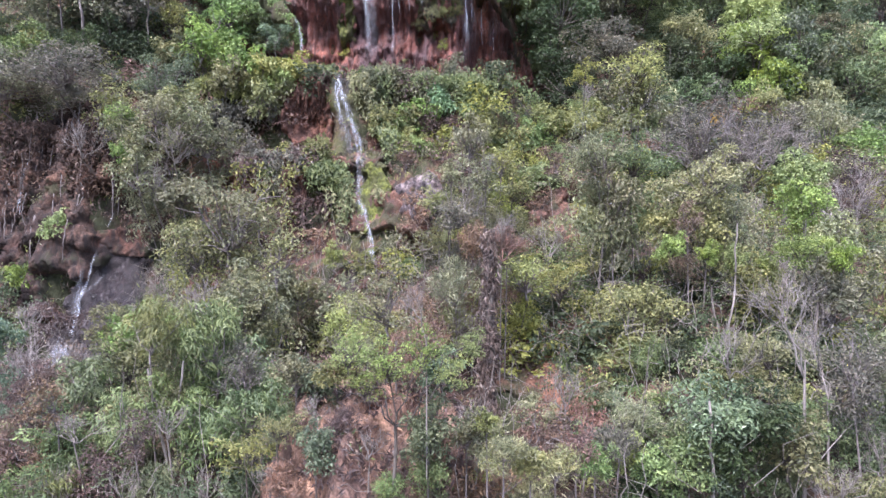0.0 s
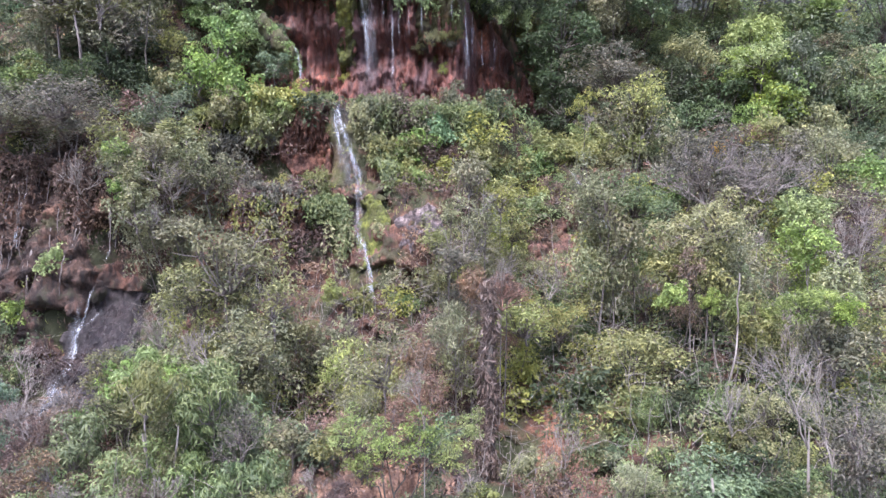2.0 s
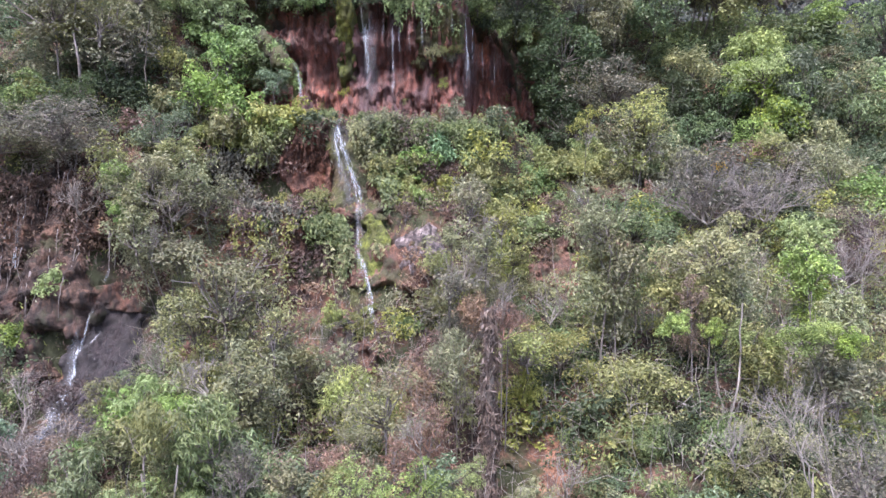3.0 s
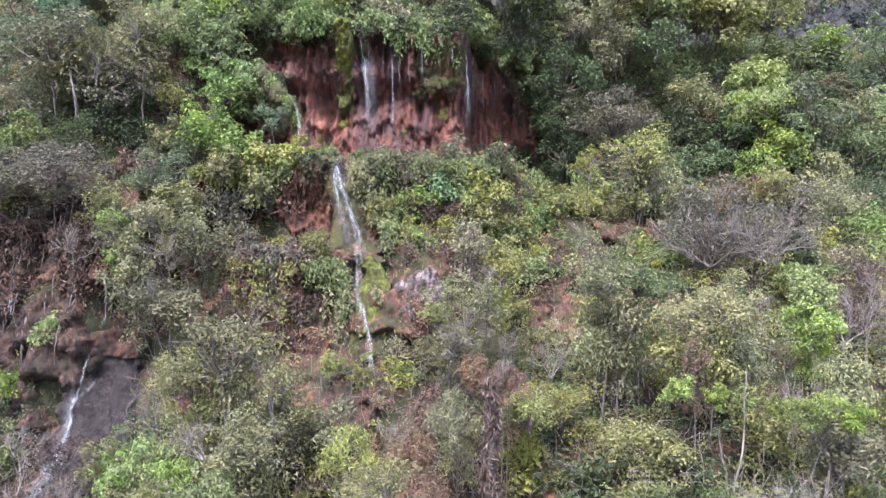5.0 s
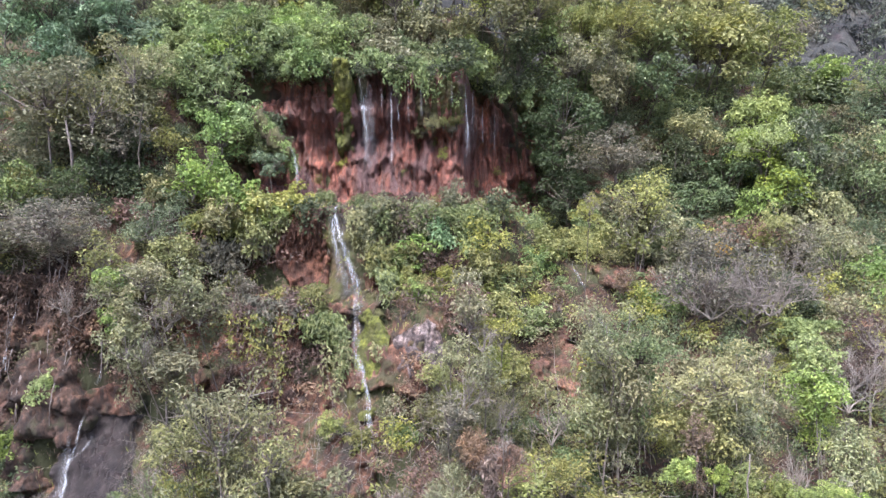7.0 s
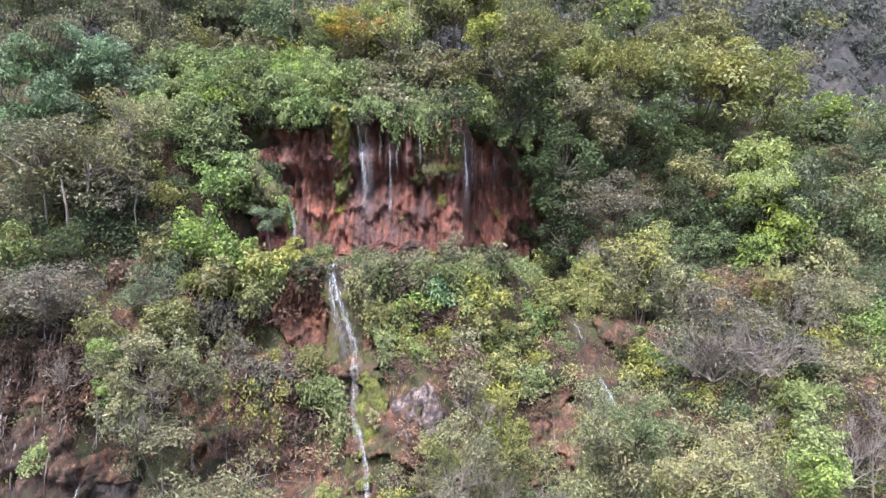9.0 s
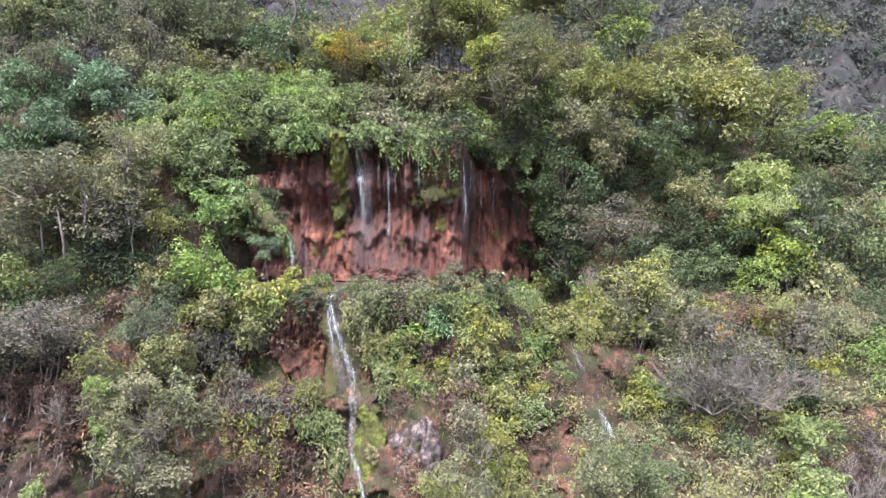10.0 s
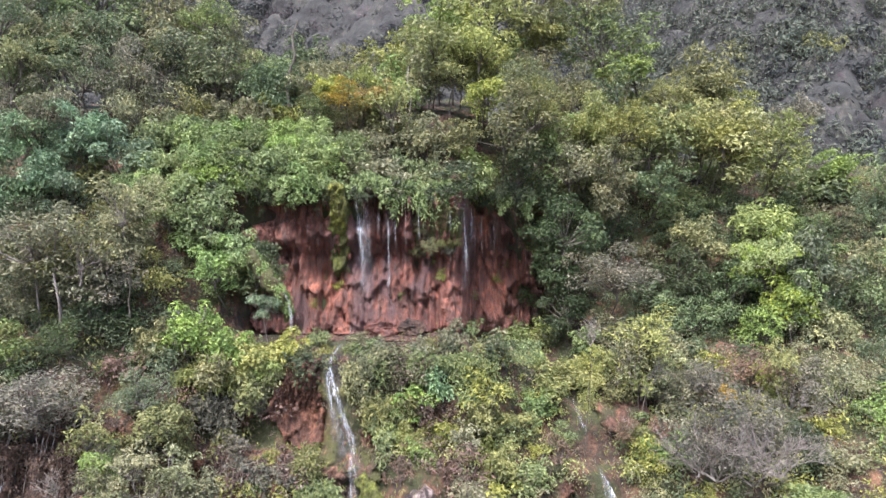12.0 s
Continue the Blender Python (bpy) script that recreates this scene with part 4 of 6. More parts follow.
def build_far():
    xs = np.concatenate([np.arange(-600, -180, 20.0), np.arange(-180, 180, 1.4), np.arange(180, 601, 20.0)])
    ds = np.concatenate([np.arange(-25, 175, 1.4), np.arange(175, 420, 12.0)])
    X, D = np.meshgrid(xs, ds)
    Y, Z = far_slope(X, D)
    Z = Z + 4.5 * crown_bumps(X, D, 6.5, 0.3) * (0.5 + noise_map(X, D, 0.04)) + 1.6 * crown_bumps(X, D, 3.1, 2.3)
    me = mesh_from("backdrop", np.stack([X, Y, Z], -1).reshape(-1, 3), grid_faces(*X.shape), HAZEDSOIL)
    tagged(new("backdrop", me), "far mountain slope covered in dry scrub, purple-grey with painted haze", "mountain", kind="structure")
    rng = np.random.default_rng(41)
    shapes = [crown_arrays(k, 700 + i, 3)[0][0].reshape(-1, 4, 3) for i, k in enumerate(("fine", "broad", "tall", "sparse"))]
    sets = {"far": [], "dusk": [], "plum": []}
    for _ in range(6000):
        x, d = rng.uniform(-125, 140), rng.uniform(-6, 118)
        if x < 25 and d < 36:
            continue
        y, z = (float(v) for v in far_slope(np.float64(x), np.float64(d)))
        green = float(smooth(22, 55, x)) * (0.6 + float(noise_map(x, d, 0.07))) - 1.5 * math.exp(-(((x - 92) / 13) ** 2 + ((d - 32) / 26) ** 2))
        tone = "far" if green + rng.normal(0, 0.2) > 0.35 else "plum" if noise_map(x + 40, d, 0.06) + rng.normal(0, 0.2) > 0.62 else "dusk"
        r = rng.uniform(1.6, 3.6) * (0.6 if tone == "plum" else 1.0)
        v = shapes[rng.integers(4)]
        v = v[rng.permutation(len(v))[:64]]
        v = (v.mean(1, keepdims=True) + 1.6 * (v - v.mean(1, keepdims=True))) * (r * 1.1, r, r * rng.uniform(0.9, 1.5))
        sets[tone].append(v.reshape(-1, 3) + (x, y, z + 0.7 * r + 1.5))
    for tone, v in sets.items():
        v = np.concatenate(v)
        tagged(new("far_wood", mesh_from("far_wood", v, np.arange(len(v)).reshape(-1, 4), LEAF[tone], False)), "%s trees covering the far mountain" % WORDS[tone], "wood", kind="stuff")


def noise_map(x, y, f):
    return 0.5 + 0.5 * np.sin(x * f + 1.3 * np.sin(y * f * 1.7)) * np.cos(y * f * 1.3 + x * f * 0.4)


# blue-grey base colours of the far slope include the haze of distance
HAZEDSOIL = rock_material("far_hazed_scrub_slope", [(0.34, (0.026, 0.029, 0.032)), (0.46, (0.036, 0.042, 0.043)), (0.55, (0.045, 0.05, 0.05)), (0.66, (0.05, 0.047, 0.054))], (0.03, 0.034, 0.036), 0.95, None, 0.16, 0.0, 0.7)
build_far()

# ---- plants above the cliff ----
plant("fine", -31, 56, 41.7, 2.0, "pale", 4)
plant("fine", -28.5, 53.5, 36.6, 2.8, "grey")
plant("fine", -30, 60, 43, 3.2, "deep")
plant("tall", -34, 60, 41, 3.0, "dark")
plant("sparse", -29, 72, 45.5, 3.6, "grey", 5)
plant("sparse", -24.5, 70, 46, 2.6, "deep", 5)
plant("fine", -23.2, 58, 38, 2.9, "grey")
plant("fine", -22.3, 62, 42.0, 2.4, "dark")
plant("fine", -19.6, 61.6, 40.8, 1.8, "dark")
plant("fine", -17.5, 62.5, 41, 2.2, "smoke")
plant("sparse", -20, 75, 44, 3.0, "olive")
plant("fine", -15, 66, 42, 2.4, "green")
plant("fine", -12, 63, 40.5, 2.2, "pale")
plant("sparse", -7.3, 58, 38.9, 1.6, "orange", None, None, 0.7)
plant("sparse", -5.0, 58.2, 39.1, 1.5, "orange", None, None, 0.7)
plant("sparse", -6.2, 58.6, 40.2, 1.4, "yellow")
plant("flat", -9.2, 60, 40, 1.5, "yellow")
plant("flat", -4.6, 59, 38.6, 1.6, "lime")
plant("broad", -6, 61, 37.6, 2.2, "grey")
plant("broad", -3.2, 59, 36.4, 1.8, "pale")
plant("broad", -1.2, 63, 41.5, 2.2, "pale", 4)
for bx, by, bz, br, bt in ((-25.5, 55, 34.6, 2.4, "blue"), (-22.8, 54, 33.4, 2.2, "blue"), (-28.5, 54, 32.6, 2.3, "blue"), (-26, 53, 31, 2.0, "blue"), (-30.5, 52, 30, 2.0, "blue"), (-25, 52.6, 35.8, 1.8, "blue"), (-23.4, 52.8, 34.8, 1.6, "blue"), (-31, 52.6, 34.4, 2.1, "blue"), (-28.4, 53, 35.0, 1.9, "blue"), (-26.8, 52, 32.8, 1.8, "blue")):
    plant("big", bx, by, bz, br, bt)
bank_rng = np.random.default_rng(77)
for bx in np.arange(-21.5, -8.2, 1.55):
    for by, bz in ((52.8, 32.0), (53.8, 33.4), (55.4, 35.0), (57.2, 36.2)):
        lower = 0.12 * max(0.0, bx + 14)
        plant("fine" if bank_rng.random() < 0.7 else "broad", float(bx + bank_rng.uniform(-0.5, 0.5)), by, bz - lower + float(bank_rng.uniform(-0.3, 0.3)), float(bank_rng.uniform(1.2, 1.6)), "bright" if bank_rng.random() < 0.8 else "green")
for bx in np.arange(-22, -7.5, 1.9):
    plant(str(bank_rng.choice(["fine", "sparse", "broad"])), float(bx + bank_rng.uniform(-0.6, 0.6)), 60 + float(bank_rng.uniform(-1, 1)), 37.7 - 0.06 * max(0.0, float(bx) + 14) + float(bank_rng.uniform(-0.3, 0.7)), float(bank_rng.uniform(1.6, 2.2)), str(bank_rng.choice(["grey", "olive", "green", "pale", "yellow"])))
for bx, by, bz, br, bt in ((-8.6, 54.6, 33.4, 1.7, "bright"), (-7.2, 55.4, 34.4, 1.7, "green"), (-5.4, 56.2, 34.6, 1.6, "pale"), (-9.8, 56.6, 35.6, 1.6, "bright"), (-18.0, 50.2, 29.6, 1.8, "bright"), (-19.6, 50.4, 30.8, 1.8, "pale"), (-17.2, 51.6, 31.6, 1.8, "bright"), (-20.6, 49.4, 28.6, 1.8, "grey")):
    plant("fine", bx, by, bz, br, bt)
plant("fine", -22.4, 46.4, 27.0, 2.2, "olive", 5)
plant("fine", -20.2, 46.6, 25.4, 2.0, "smoke", 4)
plant("fine", -24, 44.8, 28.2, 2.8, "grey", 6)
plant("sparse", -21, 44.8, 27.2, 2.2, "grey", 4)
plant("sparse", -19.6, 47, 30, 2.0, "pale", 4)
plant("broad", -15.6, 50.5, 29.6, 2.2, "bright")
plant("broad", -13.8, 51, 27.4, 1.9, "bright")
plant("broad", -14.8, 49.5, 26.2, 1.8, "bright")
plant("broad", -12.4, 51.5, 25.6, 1.5, "green")
for bx, by, bz, br, bt in ((-6.8, 55.6, 32.6, 1.4, "grey"), (-4.8, 55.6, 32.8, 1.4, "grey"), (-2.8, 55.8, 33, 1.5, "green"), (-0.8, 55.3, 32.2, 1.5, "bright"), (0.8, 54.9, 31.4, 1.4, "bright"),
                           (2.6, 56.6, 32.4, 1.5, "green"), (-1.4, 57.5, 35.4, 1.7, "grey"), (1.2, 58, 35.8, 1.9, "olive")):
    plant("broad", bx, by, bz, br, bt)
plant("fine", 3.2, 63, 44.2, 3.0, "yellow", 5)
plant("tall", 5, 57, 36.4, 3.0, "olive")
plant("tall", 5.8, 58.6, 33.0, 2.6, "dark")
plant("fine", 7.6, 59, 38, 2.5, "olive")
plant("fine", 0.6, 63, 42, 2.3, "yellow", 4)
plant("broad", 3.4, 61, 39.6, 2.0, "yellow")
plant("sparse", 8, 65, 42.5, 2.6, "olive", 4)
plant("fine", 14.8, 70, 46.4, 4.4, "green", 8, DARKBARK, 0.9)
plant("flat", 9.5, 70, 46.5, 3.4, "olive", 6, DARKBARK)
plant("flat", 17.6, 69.5, 43.7, 2.6, "lime", 4)
plant("sparse", 14.8, 65, 39.9, 2.8, "deep")
plant("sparse", 10.5, 64, 39.5, 2.4, "grey")
plant("fine", 27.6, 77, 44, 4.3, "olive", 6)
plant("flat", 27.4, 75.4, 43.4, 3.2, "olive", 5)
plant("fine", 29.0, 74.6, 40.4, 2.6, "yellow", 4)
plant("fine", 26.8, 67.5, 37, 2.9, "olive", 5)
plant("fine", 16.8, 64.5, 36.8, 2.5, "olive")
plant("fine", 14, 61.5, 35, 1.9, "pale")
plant("fine", 11.4, 61, 36.6, 1.7, "yellow")
plant("sparse", 22.4, 65.5, 36.4, 2.6, "pale", 4)
plant("fine", 20, 68, 41, 2.4, "yellow")
plant("broad", 13.8, 60.5, 31.8, 2.6, "grey")
plant("fine", 10.2, 60, 33.8, 2.3, "grey")
plant("broad", 17.4, 61, 32.6, 2.2, "deep")
plant("broad", 25.2, 59.6, 29.4, 2.3, "lime", 4)
plant("broad", 24.6, 57.6, 26.2, 2.4, "lime", 4)
plant("broad", 26.2, 57.2, 23.6, 2.2, "bright", 4)
plant("fine", 24.2, 56.4, 21.6, 1.8, "bright", 4)
plant("broad", 20.4, 60.5, 28.2, 2.6, "pale")
plant("fine", 22.0, 59.6, 24.4, 2.8, "deep", 5)
plant("fine", 19.4, 58, 22.4, 2.6, "deep", 4)
plant("tall", 28.6, 58, 24.2, 3.4, "deep", 6)
plant("fine", 24.4, 56.4, 27.0, 2.0, "lime", 6)
plant("broad", 26.0, 56.2, 23.4, 1.8, "lime", 6)
plant("fine", 33, 58, 24, 3.2, "green", 6)
plant("tall", 22.6, 59.5, 22.4, 3.0, "dark")
plant("tall", 18.5, 59.5, 24.5, 2.6, "dark")
plant("broad", 32.8, 67.5, 32.4, 3.4, "green")
plant("flat", 35.5, 67, 34.4, 2.2, "lime")
plant("tall", 32.2, 60.8, 22.4, 2.2, "pale", 4)
plant("tall", 33.6, 60.4, 26, 2.2, "grey", 4)
plant("tall", 29.5, 60.5, 26.6, 2.6, "green", 4)
plant("fine", 36, 77.5, 40.5, 3.4, "smoke", 5)
plant("fine", 39, 64, 33, 3.0, "green")
plant("broad", 37.5, 60, 26, 2.8, "bright")
plant("fine", 12.9, 55.6, 25.4, 3.1, "smoke", None, None, 0.72)
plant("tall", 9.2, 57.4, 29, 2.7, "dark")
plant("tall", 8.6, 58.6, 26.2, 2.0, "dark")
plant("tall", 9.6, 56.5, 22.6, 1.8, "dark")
plant("dead", 10.4, 53, 21.6, 1.6, "grey")

for bk, bx, by, bz, br, bt in (("fine", -37, 66, 49.5, 3.8, "deep"), ("fine", -31.5, 68, 50.5, 4.0, "green"), ("sparse", -26, 70, 49.5, 3.8, "grey"), ("fine", -21.5, 72, 48, 3.0, "pale"), ("fine", 4, 68, 49, 3.6, "yellow"),
                               ("tall", 8.5, 71, 50, 3.6, "olive"), ("fine", 13.6, 71, 51.4, 3.6, "yellow"), ("fine", 0.6, 70, 47, 3.0, "yellow"), ("fine", -34, 58, 45, 3.0, "deep")):
    plant(bk, bx, by, bz, br, bt, 7)


def far_tree(kind, x, d, r, tone):
    """A tree on the far mountain, d metres up its slope."""
    y, z = (float(v) for v in far_slope(np.float64(x), np.float64(d)))
    top = new("tree")
    top.location = (x, y, z + 1.0)
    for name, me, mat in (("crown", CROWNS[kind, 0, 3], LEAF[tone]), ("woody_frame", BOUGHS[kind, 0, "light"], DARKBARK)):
        ob = new(name, me)
        dress(ob, mat)
        ob.parent, ob.matrix_basis = top, Matrix.LocRotScale((0, 0, 0.8 * r), Euler((0, 0, x + d)), (r, r, r * 1.15))
    tagged(top, "%s tree on the far mountain slope" % WORDS[tone], "tree", "far trees")


def far_trees():
    rng = np.random.default_rng(47)
    for _ in range(40):
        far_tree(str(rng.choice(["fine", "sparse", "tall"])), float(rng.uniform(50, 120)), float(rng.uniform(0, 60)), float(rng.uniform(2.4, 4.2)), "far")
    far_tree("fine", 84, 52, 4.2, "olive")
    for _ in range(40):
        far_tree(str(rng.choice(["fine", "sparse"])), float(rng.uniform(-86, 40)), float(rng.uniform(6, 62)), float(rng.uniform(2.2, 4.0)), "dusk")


far_trees()
for bk, bx, by, bz, br, bt in (("fine", 9, 62, 36.5, 2.2, "grey"), ("broad", 12.5, 63, 37.2, 2.2, "yellow"), ("fine", 16, 66, 38.6, 2.2, "olive"), ("sparse", 19.6, 66, 38, 2.4, "grey"), ("fine", 12, 66, 41, 2.2, "grey"), ("broad", 22, 68, 38.4, 2.0, "bright"), ("fine", 6.5, 61, 40.5, 1.9, "olive")):
    plant(bk, bx, by, bz, br, bt, 4)

# ---- plants on the ledge and beside the waterfall ----
plant("sparse", 8.7, 45, 20.7, 0.85, "yellow", 5, DARKBARK)
plant("sparse", 12.8, 48.4, 21.9, 1.8, "yellow", 5, DARKBARK)
plant("sparse", 13.4, 48.8, 20.6, 1.9, "pale", 4, DARKBARK)
plant("dead", 13.0, 48.4, 19.8, 1.8, "grey", 3)
plant("sparse", 13.2, 49.4, 20.6, 2.2, "grey", 4)
plant("dead", 15.5, 42.8, 16.4, 3.2, "grey", None, None, 0.85)
plant("dead", 18.8, 43.2, 16.4, 3.0, "grey", None, None, 0.85)
for bx, by, bz in ((14.4, 42.6, 15.8), (16.8, 42.4, 17.2), (19.4, 43, 15.8), (17.2, 42.2, 15.4)):
    plant("dead", bx, by, bz, 1.7, "grey")
plant("sparse", 15.4, 43.4, 16.8, 2.8, "smoke", None, None, 0.8)
plant("sparse", 18.6, 43.8, 16.8, 2.8, "smoke", None, None, 0.8)
plant("sparse", 17.8, 50, 18.6, 2.1, "smoke", None, None, 0.8)
plant("sparse", 20.6, 50.6, 19.2, 2.3, "brown", None, None, 0.8)
plant("sparse", 23.6, 50.4, 18.8, 2.2, "smoke", None, None, 0.8)
plant("sparse", 22, 49, 20, 1.4, "yellow")
plant("dead", 19.4, 49, 17.8, 2.2, "grey")
plant("dead", 22.4, 49, 17.6, 2.2, "grey")
plant("broad", 17.9, 47.4, 18.4, 0.5, "orange")
plant("fine", 26.5, 50, 18, 2.4, "grey")
plant("broad", 28.5, 48, 16.5, 2.6, "bright")
plant("sparse", 11.0, 46.0, 16.4, 0.9, "brown")
plant("sparse", 13.4, 46, 16.4, 0.9, "rust")
plant("broad", 7.4, 51.6, 18.0, 1.7, "lime")
plant("broad", 5.2, 50.4, 18.6, 1.5, "lime")
plant("broad", 9.2, 51, 18.8, 1.5, "yellow")
plant("broad", 3.8, 48.2, 18.9, 1.3, "yellow")
plant("broad", 2.2, 47.6, 18.6, 1.5, "blue")
for bk, bx, by, bz, br, bt in (("broad", -7.2, 46.6, 20.9, 0.8, "olive"), ("broad", -5.5, 46.6, 20.9, 0.75, "green"), ("broad", -7.8, 48, 21.6, 0.9, "bright"), ("broad", -5.2, 48, 21.6, 0.8, "grey"), ("broad", -4.7, 47, 20.7, 1.0, "green"), ("broad", -3.2, 46.8, 20.8, 1.1, "grey"), ("broad", -1.4, 46.8, 20.6, 1.2, "grey"), ("broad", 0.6, 47.6, 21.4, 1.2, "grey"),
                               ("broad", -0.4, 46.2, 19.6, 1.4, "blue"), ("broad", -1.9, 45.6, 18.2, 1.4, "bright"), ("broad", 1.2, 46.4, 18.2, 1.4, "bright"), ("broad", -2.6, 44.0, 16.4, 1.0, "lime"),
                               ("broad", 0.4, 44.8, 16.4, 1.5, "yellow"), ("broad", 2.4, 45, 15.2, 1.4, "yellow"), ("sparse", 4.4, 46.2, 16.6, 1.5, "olive")):
    plant(bk, bx, by, bz, br, bt)
for bk, bx, by, bz, br, bt in (("broad", -14.6, 44.6, 22.7, 1.8, "bright"), ("broad", -12.6, 44.4, 21.6, 1.5, "bright"), ("broad", -11.1, 44.8, 21, 1.6, "yellow"), ("broad", -9.2, 45.8, 21.2, 1.1, "yellow"),
                               ("broad", -13, 43.8, 20.3, 1.3, "grey"), ("broad", -11.0, 44.2, 19.2, 1.4, "yellow"), ("broad", -8.2, 45.8, 20.6, 1.0, "olive"), ("broad", -9.9, 44.6, 20.2, 1.1, "lime"),
                               ("broad", -16.8, 44.6, 21.8, 1.6, "olive"), ("big", -10.8, 47.2, 23.8, 0.95, "blue")):
    plant(bk, bx, by, bz, br, bt)
plant("fine", -20.9, 39.7, 19.8, 2.5, "smoke", None, None, 0.75)
plant("fine", -24, 39.5, 19.2, 2.4, "grey", None, None, 0.75)
plant("sparse", -18.2, 39.4, 17.9, 1.3, "yellow", 3)
grove("sparse", -14.4, 38.4, ((-16.5, 37.2, 16.3, 1.0), (-14.7, 37.0, 17.0, 1.2), (-12.9, 37.3, 16.6, 1.2), (-11.3, 37.6, 15.8, 0.9), (-13.6, 36.8, 15.9, 0.9), (-15.6, 36.8, 15.4, 0.8)), "pale", BARK)
plant("dead", -13.8, 37.2, 15.6, 1.8, "grey", 3)
plant("sparse", -12.2, 37.4, 15.4, 1.2, "grey", 3)
plant("dead", -19, 37.8, 15.8, 1.5, "grey")
plant("fine", -16.2, 41.4, 19.6, 1.7, "deep")
plant("fine", -14.6, 41, 18.2, 1.4, "olive")
plant("sparse", -17.8, 39.8, 16.6, 1.5, "smoke")
plant("broad", -16.8, 37.6, 17.0, 0.8, "bright")
plant("broad", -16.6, 37.2, 15.0, 0.6, "bright")
plant("broad", -15.6, 36.8, 13.9, 1.4, "grey")
plant("dead", -14.4, 36.6, 13.4, 1.5, "grey")
plant("broad", -13.4, 36.8, 12.8, 1.2, "pale")
plant("broad", -20.6, 38.6, 11.3, 0.9, "lime")
plant("broad", -22.2, 37.8, 8.6, 1.0, "lime")

# ---- plants on the lower slope ----
plant("sparse", -9.2, 31.6, 11.3, 2.2, "grey", 8)
plant("fine", -10.6, 31.8, 9.8, 1.8, "olive", 6)
plant("sparse", -7.6, 31.8, 9.8, 1.9, "pale", 6)
plant("sparse", -7.5, 27.4, 8.0, 1.5, "grey", 5)
plant("broad", -4.0, 37.2, 9.0, 0.7, "olive")
plant("broad", -5.6, 37.6, 9.6, 0.7, "yellow")
plant("broad", -7.6, 27.8, 7.6, 1.6, "olive", 6)
plant("fine", 7.2, 33.6, 14.4, 1.9, "pale", 8)
plant("fine", 9.0, 33.8, 14.2, 1.6, "green", 8)
plant("broad", 8.0, 33.6, 12.2, 1.8, "grey", 6)
plant("fine", 11.4, 31.8, 13, 1.8, "pale", 8)
plant("broad", 12.6, 32, 11.4, 1.6, "grey", 7)
plant("broad", 10.4, 32, 10.8, 1.7, "olive", 6)
plant("broad", 17, 33.9, 12.2, 1.4, "lime", 6)
plant("broad", 16.8, 33.7, 13.6, 1.0, "lime", 7)
plant("flat", 20, 40.8, 14.1, 1.3, "lime")
plant("sparse", 10.2, 30.2, 11, 0.9, "brown", 6)
plant("broad", 6.3, 40, 8.9, 1.5, "bright")
plant("broad", 8, 39.4, 9.2, 1.5, "yellow")
grove("broad", 11, 29.6, ((9.2, 29, 10.1, 0.62), (10.6, 29, 9.8, 0.5), (11.8, 29.1, 9.5, 0.62), (13, 29, 9.3, 0.6)), "lime")
grove("broad", 13.6, 26.6, ((12.8, 26, 9.9, 0.75), (14.4, 26, 9.7, 0.7), (13.6, 26.3, 10.2, 0.5)), "lime")
plant("broad", 14.6, 27, 8.2, 1.6, "grey", 6)
for bk, bx, by, bz, br, bt in (("dead", 1.0, 33.4, 12.2, 1.6, "grey"), ("dead", 2.7, 34.2, 11.2, 1.5, "grey"), ("sparse", 0.5, 32.2, 11.4, 1.0, "smoke"), ("sparse", 2.0, 33, 13.2, 0.9, "grey"), ("sparse", 3.3, 34.6, 12.8, 1.1, "olive"), ("sparse", 0.3, 35, 13.6, 0.9, "pale"),
                               ("wisp", 1.3, 31, 10.2, 0.9, "brown"), ("fine", 2.7, 30, 10.3, 0.8, "rust"), ("dead", 2.5, 29.8, 10.6, 1.0, "grey"), ("sparse", 1.4, 36.6, 15.4, 1.2, "grey"), ("sparse", 2.9, 37.2, 14.4, 1.1, "yellow"), ("dead", 1.9, 36.4, 14.4, 1.4, "grey"), ("sparse", -0.2, 36.6, 12.2, 1.1, "yellow"), ("sparse", 2.4, 37, 11.6, 1.2, "pale")):
    plant(bk, bx, by, bz, br, bt, 3)
plant("dead", 1.7, 34.3, 9, 1.7, "grey", 4)
plant("fine", 1.9, 34.8, 8.4, 1.5, "brown", 4)
plant("fine", -0.4, 34.6, 7.6, 1.3, "rust", 3)
plant("dead", 19.4, 36, 12.2, 2.2, "grey", 5)
bare_tree(10.3, 20.6, 2.6, 10.4, 2.5, 0.05, 0)
bare_tree(11.4, 21.4, 2.6, 8.8, 2.1, 0.04, 1)
bare_tree(21.3, 37.2, 8.6, 15.2, 2.4, 0.06, 1)
plant("sparse", 21.2, 38.2, 12.2, 1.5, "husk")
plant("sparse", 22.4, 38.6, 14.0, 1.5, "husk")
plant("dead", 20.6, 37.4, 12.6, 1.8, "grey")
plant("dead", -2.2, 33, 7.4, 1.6, "grey", 3)
bare_tree(-0.4, 17.6, 5.4, 9.9, 1.1, 0.016, 1, "slender leafless sapling with pale twigs")
plant("sparse", -1.8, 22, 8.4, 1.2, "grey", 5)
grove("sparse", -1.2, 18.2, ((-2.3, 17.5, 7.5, 0.62), (-1.4, 17.6, 7.2, 0.6), (-0.5, 17.4, 7.5, 0.6), (-1.9, 17.6, 6.7, 0.5), (0.3, 17.6, 7.0, 0.5), (0.6, 17.9, 7.6, 0.45)), "lime")
